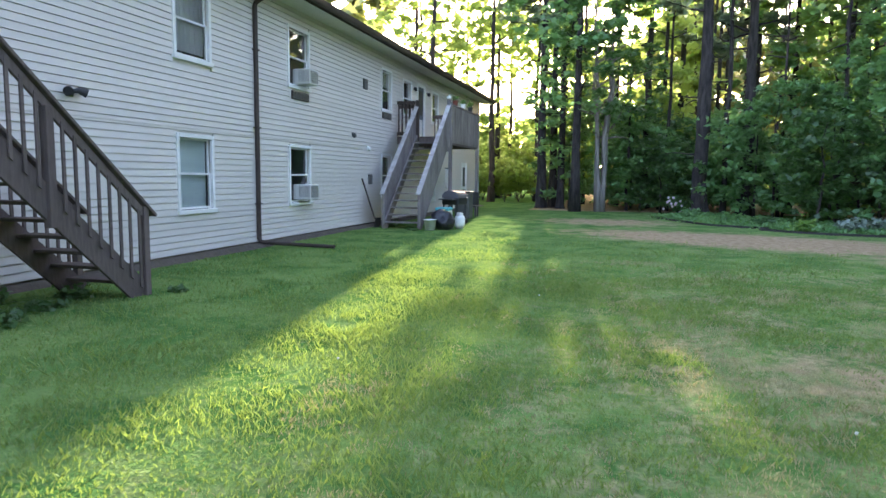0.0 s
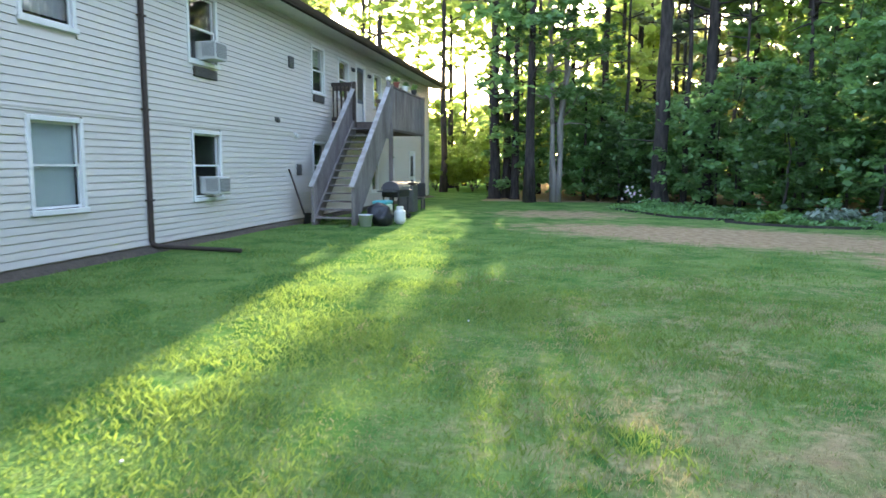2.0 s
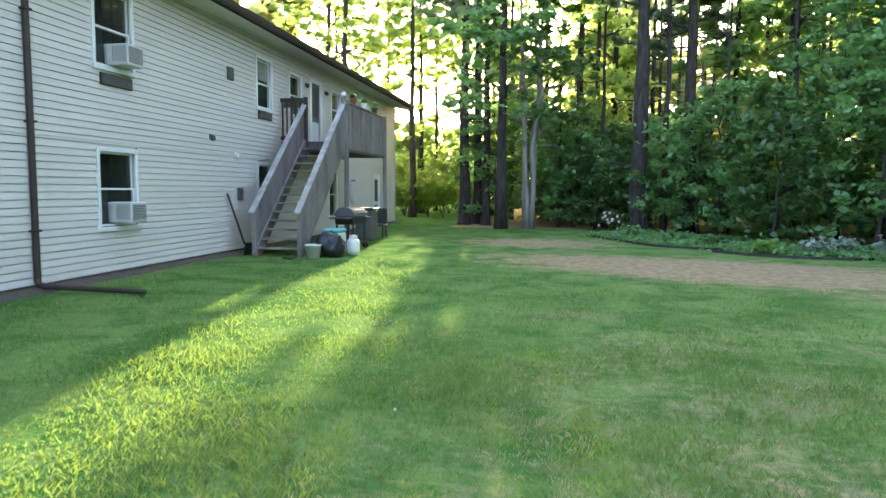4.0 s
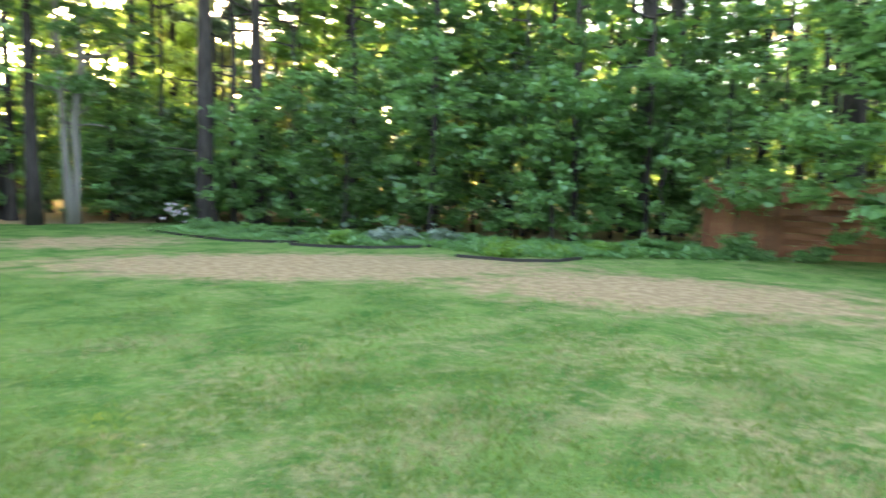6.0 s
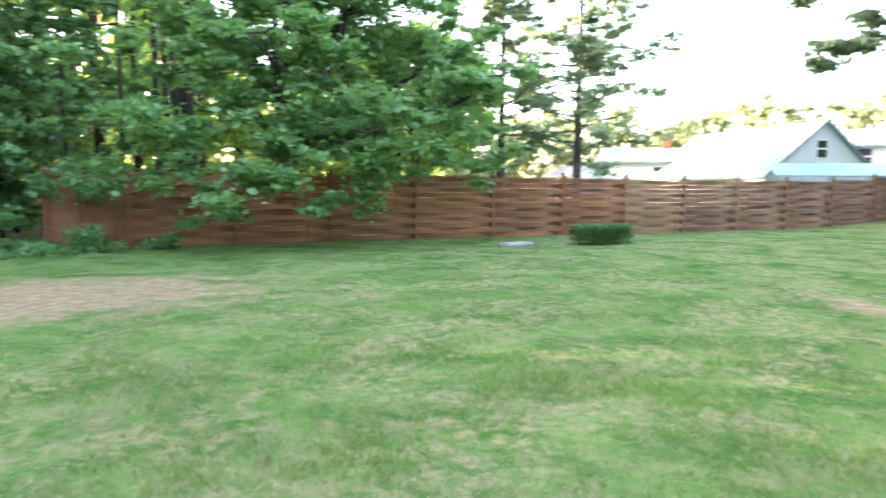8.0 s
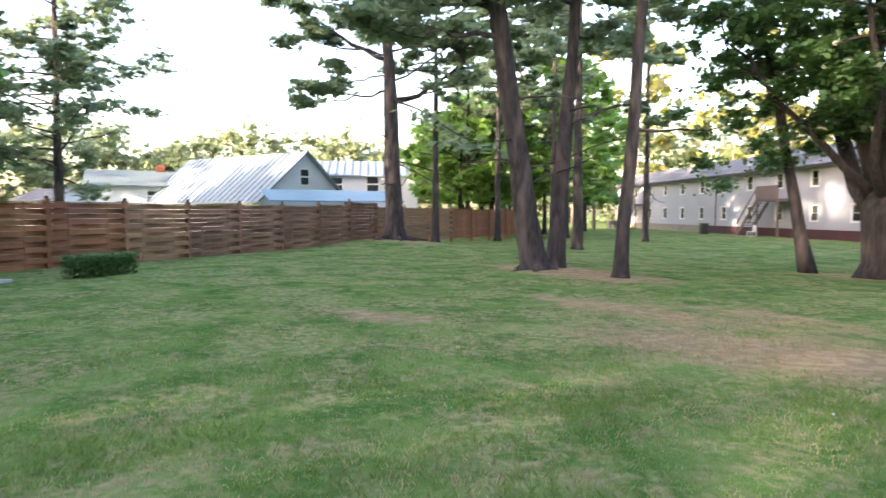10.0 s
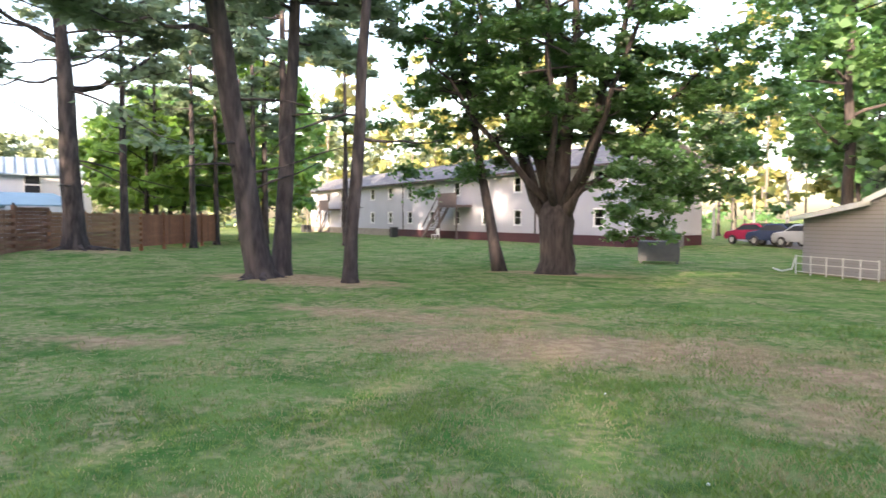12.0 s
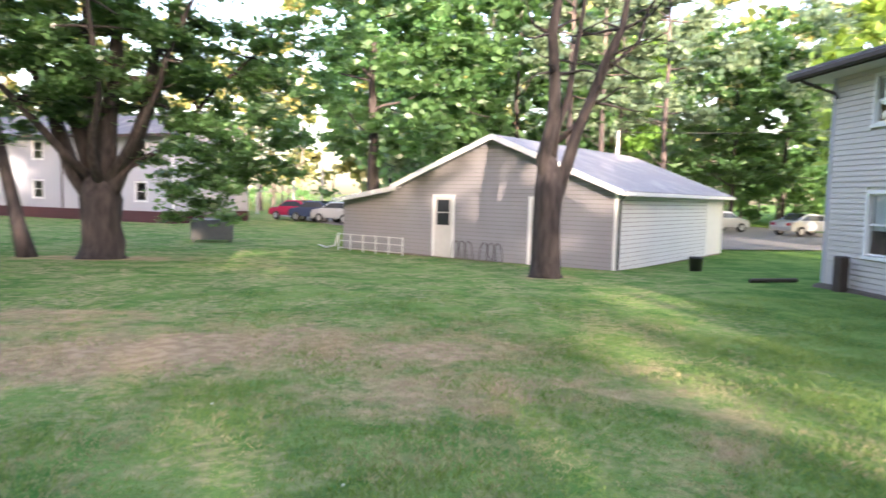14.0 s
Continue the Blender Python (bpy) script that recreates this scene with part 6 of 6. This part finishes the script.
edge += [(a + g.uniform(0.8, 2.5), b + g.uniform(0.8, 2.5)) for a, b in edge if a > -1]
for i, (x, y) in enumerate(edge):
    h = g.uniform(3.0, 5.5) if x < 8 else g.uniform(3.5, 8.5)
    broadleaf("sapling", "young leafy sapling in the undergrowth", x + g.normal(0, 0.3), y + g.normal(0, 0.3), h, 0.05, 0.4, 400 + i, 3500, ["leaf_cool", "leaf_cool", "leaf_dark"][i % 3], "bark_dark", 0.17, g.uniform(1.3, 2.1), group="saplings", clumps=60, limbs=0)
for i in range(11):
    bush("shrub", "sunlit yellow-green shrub beyond the house end", -16.5 + i * 1.15 + g.normal(0, 0.2), 49 + g.normal(0, 1.5) - (i % 3), 1.7, g.uniform(3.2, 4.8), 500 + i, 2600, "leaf_bright", 0.24, "sunlit shrubs")
for i in range(8):
    bush("shrub", "low yellow-green shrub behind the house end", -11.2 + i * 0.85, 42 + g.normal(0, 0.7), 0.9, g.uniform(2.0, 3.2), 560 + i, 1500, "leaf_bright", 0.18, "sunlit shrubs")
for i in range(8):
    bush("shrub", "tall sunlit yellow-green shrub far beyond the house end", -18.5 + i * 1.6, 64 + g.normal(0, 1.2), 2.4, g.uniform(7.5, 9.5), 520 + i, 3200, "leaf_bright", 0.44, "sunlit shrubs")
for i, (x, y) in enumerate(((-9.6, 53), (-7.0, 56), (-12.5, 50), (-15.0, 46), (-4.6, 45.5), (-6.2, 43.5))):
    broadleaf("tree", "tall thin tree with sunlit yellow-green leaves", x, y, 22, 0.16, (10.5, 10.0, 7, 7, 3.2, 4.0)[i], 540 + i, (4000, 4000, 4000, 4000, 1900, 1600)[i], "leaf_bright", "bark_dark", 0.32, 3.2, group="sunlit trees")


def wood_inside():
    """The leafy mass and stems of the wood behind its first rows."""
    g = np.random.default_rng(21)
    cs, rs, cs2 = [], [], []
    bm = bmesh.new()
    n = 0
    while n < 780:
        a, d = radians(g.uniform(-6, 78)), g.uniform(26, 75)
        x, y = d * math.sin(a), 3 + d * math.cos(a)
        if x < -2.5 - 0.11 * (y - 33) or y < 2 + np.interp(x, [-5, 2, 8, 14, 20, 30], [34, 33, 30, 23, 18, 14]) or (x > 24 and y < 16):
            continue
        n += 1
        top = g.uniform(2.5, 6) if n % 2 else g.uniform(6, 14)
        if a < radians(27):
            top = min(top, 1.5 + d * g.uniform(0.05, 0.12))
        cs.append((x, y, top * g.uniform(0.1, 1)))
        rs.append(g.uniform(0.9, 2.0))
        if n % 7 == 0:
            cyl(bm, (x, y, -0.2), (x + g.normal(0, 0.4), y, 15), 0.16, 0.06, 6)
    for x0, x1, y0, y1, z0, z1, m, ra, rb in ((-2.0, 4.0, 36, 58, 2, 12.5, 200, 0.9, 1.5), (20.0, 44, 50, 74, 6, 20, 110, 1.2, 2.2)):
        while m:
            x, y = g.uniform(x0 - 3, x1), g.uniform(y0, y1)
            if x < -3.4 - 0.11 * (y - 33):
                continue
            z = g.uniform(z0, z1)
            m -= 1
            if z > 0.183 * (y + 11.9) - 0.6 and abs(x - (6.1 - 0.1228 * (y + 11.9))) < 1.1:
                continue
            cs.append((x, y, z))
            rs.append(g.uniform(ra, rb))
    tagged(part("wood_stems", bm, "bark_dark", None), "dark stems inside the wood", "woods", kind="stuff")
    me = quads_mesh("wood_foliage", leaf_quads(cloud(np.array(cs), np.array(rs), 70000, 0.6, g), 0.46, 0.5, g), "leaf_bright")
    tagged(link("wood_foliage", me, None, None), "green foliage deep inside the wood", "woods", kind="stuff")


wood_inside()

# ---- the maple over the fence ----
def big_maple(x, y, label, limbs, r, mat, leaves, size, seed, bark, name="maple_tree", low=()):
    g = np.random.default_rng(seed)
    t = thing(name, label, "tree", pose(x, y, height(x, y) - 0.08))
    bm = bmesh.new()
    cs, rs = [], []
    fork = limbs[0][0]
    tube(bm, [(0, 0, 0), (0, 0, 0.18), (0, 0, 0.5), (0.02, 0.02, fork * 0.6), (0, 0, fork), (0, 0, fork + 0.35), (0, 0, fork + 0.8)], [r * 1.35, r * 1.14, r * 1.02, r * 0.96, r * 0.95, r * 0.8, r * 0.4], 18, 0.25, seed)
    part("trunk", bm, bark, t, smooth=True)
    for z0, ax, ay, top, rr, cr in limbs:
        bm = bmesh.new()
        n = 8
        pts = [Vector((ax * 0.06, ay * 0.06, z0 - 0.1)) + Vector((ax * (i / n) ** 0.85, ay * (i / n) ** 0.85, (top - z0) * (i / n))) + Vector(g.normal(size=3)) * 0.09 * (i > 0) for i in range(n + 1)]
        tube(bm, pts, [rr * (1 - 0.82 * i / n) for i in range(n + 1)], 9, 0.15, seed)
        for j in range(3, n + 1):
            for _ in range(3):
                a = g.uniform(0, 6.28)
                lp = limb_path(pts[j], (math.cos(a), math.sin(a), g.uniform(-0.2, 0.5)), cr * g.uniform(0.5, 1.0), 0.2, g, 5)
                tube(bm, lp, [rr * 0.22 * (1 - 0.16 * q) + 0.005 for q in range(6)], 4)
                for q in (3, 4, 5):
                    if leaves:
                        cs.append(tuple(lp[q]))
                        rs.append(cr * 0.24 * g.uniform(0.5, 1.3))
        part("limb", bm, bark, t, smooth=True)
    for c, q in low:
        cs += [tuple(Vector(c) + Vector(g.normal(size=3)) * q * 0.5) for _ in range(6)]
        rs += [q * 0.55] * 6
    if leaves:
        crown_from(cs, rs, leaves, size, 0.5, mat, "crown", t, g, 0.65)
    return t


big_maple(17.6, 13.4, "large spreading maple with green boughs hanging over the fence", [(2.2, -2.6, -3.2, 3.0, 0.12, 1.6), (2.5, 1.2, -5.6, 4.6, 0.14, 1.9), (3.0, 3.6, -4.0, 6.0, 0.14, 2.2), (3.0, -2.2, 2.0, 6.5, 0.14, 2.4), (3.2, 0.3, -2.4, 8.0, 0.16, 2.6), (3.4, -1.5, -0.8, 10.5, 0.18, 2.6), (3.4, 2.0, -2.2, 10.0, 0.16, 2.6), (3.0, -3.4, -1.2, 5.0, 0.12, 2.0), (3.0, 2.4, 1.5, 11.0, 0.14, 2.6)],
          0.3, "leaf_cool", 100000, 0.155, 31, "bark_dark", low=(((-4.6, 0.6, 2.2), 1.0), ((-4.2, -0.2, 1.2), 0.6), ((-3.9, -0.9, 2.6), 1.1), ((-3.3, -1.8, 2.3), 1.0), ((-3.0, -2.4, 3.2), 1.2), ((-2.3, -3.2, 1.7), 0.7), ((-4.6, 1.4, 3.3), 1.2), ((-5.0, 2.2, 1.6), 0.9), ((-2.9, -3.4, 1.9), 0.9), ((-1.6, -4.2, 2.1), 0.9), ((-4.3, -1.6, 1.9), 0.7), ((-0.6, -5.0, 2.3), 0.9), ((-3.6, -2.6, 1.0), 0.45), ((0.7, -5.6, 2.5), 0.8)))
big_maple(9.8, -13.15, "large dark maple with five spreading stems on the lawn", [(1.75, -2.6, 0.8, 8.5, 0.27, 1.9), (1.9, -1.0, 0.6, 10.5, 0.29, 2.1), (1.9, 0.5, -0.2, 11.5, 0.27, 2.1), (1.8, 1.9, -0.8, 10.5, 0.29, 2.1), (1.7, 3.2, -0.9, 9.5, 0.26, 2.1), (2.2, -4.2, -0.2, 6.5, 0.13, 1.8), (2.2, -1.0, 3.2, 8.0, 0.13, 2.0), (2.4, 3.6, 2.0, 7.5, 0.13, 2.0), (2.3, -3.8, 2.4, 8.5, 0.13, 2.0)],
          0.56, "leaf_dark", 92000, 0.145, 41, "bark_dark", low=(((-3.2, -0.8, 2.4), 0.8), ((-4.0, -1.2, 3.1), 1.0), ((-5.0, -1.5, 4.0), 1.1), ((-6.0, -1.5, 5.0), 1.2), ((-4.8, -0.8, 2.6), 0.8), ((-6.4, -1.2, 6.6), 1.5), ((-7.4, -1.4, 7.8), 1.6), ((-3.4, -1.0, 4.6), 1.2), ((-2.6, -0.6, 3.4), 1.0), ((-2.2, -0.9, 5.8), 1.3), ((-2.6, 0.3, 1.7), 0.7), ((-2.0, -0.6, 2.1), 0.8), ((-3.4, 0.4, 2.6), 0.9), ((-4.2, 0.4, 3.2), 1.0), ((-3.0, 1.0, 1.9), 0.8), ((-2.4, 0.6, 3.4), 1.0), ((-5.2, 0.2, 3.8), 1.0), ((-1.8, -0.2, 3.0), 0.8), ((4.8, 0.0, 3.4), 1.0), ((5.2, 0.3, 5.2), 1.5), ((4.8, -0.8, 6.8), 1.5), ((-5.4, 0.6, 5.8), 1.4), ((0.4, 0.8, 5.0), 1.2), ((2.4, 0.4, 3.6), 1.1), ((3.6, 0.6, 4.4), 1.3), ((-3.6, -0.4, 4.6), 1.2)))
big_maple(-1.95, -9.55, "forked bare-limbed tree growing by the garage", [(2.2, 0.15, 0.2, 9.5, 0.20, 1.6), (1.9, -1.9, 0.4, 8.5, 0.17, 1.5), (3.0, -1.0, 0.3, 9.0, 0.10, 1.3), (3.4, -2.8, 0.6, 8.0, 0.07, 1.2)], 0.33, "leaf_bright", 0, 0.2, 51, "bark_dark")
# other trees on the lawn
pine("pine_tree", "thick pine trunk, half of a twin pine on the lawn", 14.15, -5.15, 17, 0.34, 6.5, 61, 4.4, lean=(0.9, 2.6), needles=13000, size=0.3, dens=34, group="lawn pines", dead=5, boughs=((6.0, 0.6, 2.6, -0.2, 0.08),))
pine("pine_tree", "slimmer leaning pine trunk, half of a twin pine", 14.25, -5.85, 17, 0.24, 6, 62, 4.2, lean=(0.2, -1.6), needles=12000, size=0.3, dens=30, group="lawn pines", dead=4)
pine("pine_tree", "slender leaning pine on the lawn", 11.95, -5.95, 16, 0.17, 6.5, 63, 3.6, lean=(-0.8, -0.6), needles=9000, size=0.3, dens=26, group="lawn pines", dead=3)
pine("pine_tree", "thick pine by the fence corner with broken lower boughs", 29.45, -8.55, 19, 0.46, 6.5, 64, 6.8, lean=(0, 0.8), needles=7500, size=0.4, dens=30, group="lawn pines", dead=8, z=0.25, boughs=((6.6, -1.3, -5.0, 3.6, 0.14), (8.5, 1.0, 4.5, 2.5, 0.12), (9.5, -1.2, -4.0, 2.0, 0.1), (7.0, 0.6, 3.4, -0.9, 0.07), (8.8, 0.4, 3.6, 0.2, 0.07), (7.8, 1.4, 2.6, -0.7, 0.05), (9.0, -1.6, -2.8, 0.4, 0.06)))
pine("pine_tree", "slender pine before the fence", 30.4, -11.3, 17, 0.20, 9, 65, 3.0, needles=3500, size=0.36, dens=20, group="lawn pines", dead=6)
pine("pine_tree", "straight pine farther across the lawn", 25.5, -16.5, 18, 0.27, 9, 66, 4.0, needles=6000, size=0.36, dens=26, group="lawn pines", dead=4, z=-0.2)
broadleaf("maple_tree", "slim leaning maple beside the large one", 11.82, -13.2, 10.5, 0.2, 6.5, 67, 5000, "leaf_dark", "bark_pine", 0.2, 2.6, lean=(1.5, 1.0), group="lawn maples", z=-0.2)
pine("pine_tree", "tall sparse pine with open level boughs", 40.5, 5.4, 19, 0.28, 3, 68, 6.6, needles=9500, size=0.34, dens=64, group="pines behind the fence")
pine("pine_tree", "tall sparse pine beyond the stained fence", 37.0, 9.5, 15, 0.25, 4, 69, 3.6, needles=5000, size=0.32, dens=38, group="pines behind the fence")
# leaf_dark on the southern trees puts the woods' shade into their colour
for i, (x, y, h, mt) in enumerate(((31, 13, 8, "leaf"), (36, 15, 10, "leaf_bright"), (43, -20.5, 9, "leaf"), (50, -25.0, 11, "leaf_bright"), (44, -24, 10, "leaf"), (50, -27, 12, "leaf_cool"), (40.0, -28, 13, "leaf"), (57, -35, 13, "leaf_bright"), (49, -38, 14, "leaf_cool"), (3.0, -34.5, 17, "leaf_dark"), (3.0, -49.0, 15, "leaf_cool"), (-2.0, -42, 15, "leaf_cool"),
                                   (-6.0, -36, 16, "leaf_dark"), (-26, -47, 16, "leaf_dark"), (-18, -50, 16, "leaf"), (-27, -24, 15, "leaf"), (-12, -46, 18, "leaf_dark"), (-31, -48, 18, "leaf_dark"), (-30, -33, 16, "leaf_bright"), (-19, -18, 12, "leaf_bright"))):
    broadleaf("tree", "leafy broadleaf tree beyond the lawn's edge", x, y, h, 0.2 if i != 9 else 0.35, 2.6 if i not in (9, 10, 11) else 4.5, 600 + i, 10500 if i in (9, 12, 13, 14) else 6000, mt, "bark_dark", 0.46, 5.0 if i in (9, 12, 13) else 3.9, group="background trees", clumps=120, z=-0.1)
for i, (x, y) in enumerate(((36, -19), (39, -23), (33.5, -21.5), (42, -20.5), (37.5, -26), (31, -27), (45, -30), (-6, -48), (-14, -40), (-10.5, -33), (-7.5, -29), (-13.5, -31), (-16, -48), (16, -68), (2, -60), (-4, -56))):
    pine("pine_tree", "tall straight pine with a high thin crown", x, y, 19, 0.2, 7, 700 + i, 3.0, needles=4500, size=0.45, dens=26, group="background pines", dead=6, z=-0.2)


# ---- far woods: one sheet of leaves and stems round the place ----
def far_woods():
    g = np.random.default_rng(9)
    cs, rs = [], []
    bm = bmesh.new()
    for i in range(620):
        a = g.uniform(0, 360)
        d = g.uniform(75, 130)
        if 300 < a or a < 40:
            d = g.uniform(48, 100)
            if -22 < (a - 360 if a > 180 else a) < 1.5:
                continue
        if 68 < a < 130:
            continue
        x, y = d * math.sin(radians(a)), 5 + d * math.cos(radians(a))
        if 10 < x < 72 and -76 < y < -54:
            continue
        h = g.uniform(13, 22) * (1.55 if 130 < a < 250 else 1)
        if i % 2:
            cyl(bm, (x, y, -0.3), (x, y, h * 0.8), 0.2, 0.08, 5)
        for _ in range(9):
            z = h * g.uniform(0.12, 1)
            w = 3.2 * math.sqrt(g.uniform(0.05, 1)) * (1.15 - 0.7 * z / h)
            b = g.uniform(0, 6.28)
            cs.append((x + w * math.cos(b), y + w * math.sin(b), z))
            rs.append(g.uniform(0.9, 1.9))
    tagged(part("far_trunks", bm, "bark_grey", None), "far tree trunks round the place", "woods", kind="stuff")
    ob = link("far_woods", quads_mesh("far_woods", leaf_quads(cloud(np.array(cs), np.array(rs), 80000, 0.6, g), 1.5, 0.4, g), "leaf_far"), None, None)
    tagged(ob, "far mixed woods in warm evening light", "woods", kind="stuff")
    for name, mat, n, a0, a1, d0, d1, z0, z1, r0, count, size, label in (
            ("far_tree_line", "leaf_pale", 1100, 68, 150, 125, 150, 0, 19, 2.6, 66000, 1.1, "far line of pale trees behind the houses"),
            ("far_understory", "leaf_cool", 330, 150, 236, 62, 90, 0, 9, 1.9, 52000, 0.62, "green understory at the foot of the far woods"),
            ("far_pines", "needle", 330, 172, 240, 50, 84, 4, 24, 1.7, 60000, 0.55, "grey-green boughs of the woods behind the lot")):
        cs, rs = [], []
        while len(cs) < n:
            a, d = radians(g.uniform(a0, a1)), g.uniform(d0, d1)
            x, y = d * math.sin(a), 5 + d * math.cos(a)
            if 3 < x < 80 and -80 < y < -28 and d < 100:
                continue
            top = z1 * (0.72 + 0.28 * noise.noise(Vector((math.degrees(a) * 0.16, 0, 0))) + (0.10 * (math.degrees(a) - 72) / 30 if name == "far_tree_line" else 0.1))
            cs.append((x, y, z0 + (top - z0) * g.uniform(0, 1) ** 0.8))
            rs.append(r0 * g.uniform(0.6, 1.3))
        tagged(link(name, quads_mesh(name, leaf_quads(cloud(np.array(cs), np.array(rs), count, 0.7, g), size, 0.5, g), mat), None, None), label, "woods", kind="stuff")


far_woods()

# ---- weeds ----
for i, (x, y, r_, h_) in enumerate(((-6.9, 5.9, 0.35, 0.22), (-7.3, 5.0, 0.4, 0.3), (-6.6, 5.2, 0.3, 0.2), (-7.4, 3.9, 0.4, 0.3), (-6.3, 4.4, 0.35, 0.22), (-6.9, 4.3, 0.3, 0.25), (-6.0, 6.7, 0.2, 0.1), (-7.5, 6.6, 0.3, 0.18), (-6.2, 17.3, 0.2, 0.12), (-7.4, 18.9, 0.25, 0.2))):
    bush("weeds", "dark green weeds growing under the staircase", x, y, r_, h_, 900 + i, 420, "leaf_dark", 0.07, "weed clumps")
g = np.random.default_rng(44)
for i in range(5):
    t = thing("clover", "white clover blossom in the grass", "flower", pose(*[(-2.6, 4.2, 0), (1.0, 3.6, 0), (-1.4, 7.7, 0), (2.0, 2.2, 0), (3.2, 0.6, 0)][i]), "clover blossoms")
    b = bmesh.new()
    bmesh.ops.create_icosphere(b, subdivisions=1, radius=0.012)
    bmesh.ops.translate(b, verts=b.verts, vec=(0, 0, 0.042))
    part("blossom", b, "white_plastic", t)
    b = bmesh.new()
    cyl(b, (0, 0, -0.02), (0, 0, 0.04), 0.003, sides=5)
    part("stem", b, "leaf_dark", t)
t = thing("power_line", "thin black overhead wire between the trees", "cable", pose(0, 0, 0))
b = bmesh.new()
tube(b, [(14.0 - i * 6.0, -37.0 - 0.6 * i, 8.6 - 0.10 * i * (9 - i)) for i in range(10)], [0.025] * 10, 5)
part("wire", b, "black", t)

# ---- poles ----
for x, y, tall in ((14.1, -56.5, 5.6), (7.7, -51.5, 5.3), (10.6, -55.0, 4.4)):
    t = thing("utility_pole", "pale weathered utility pole beside the lot", "pole", pose(x, y, -0.3), "poles by the lot")
    b = bmesh.new()
    cyl(b, (0, 0, 0), (0, 0, tall + 0.3), 0.14, 0.10, 8)
    part("shaft", b, "stone", t)
    if tall > 5.4:
        part("crossarm", bx(-0.9, 0.9, -0.05, 0.05, tall - 0.4, tall - 0.25), "stone", t)
        part("crossarm", bx(-0.6, 0.6, -0.05, 0.05, tall - 1.0, tall - 0.88), "stone", t)
    elif tall > 5:
        b = bmesh.new()
        tube(b, [(0, 0, tall + 0.25), (0.5, 0, tall + 0.6), (1.2, 0, tall + 0.75), (1.8, 0, tall + 0.7)], [0.05] * 4, 6)
        part("lamp_arm", b, "stone", t)
        part("lamp_head", bx(1.75, 2.25, -0.12, 0.12, tall + 0.6, tall + 0.76, bevel=0.03), "stone", t)
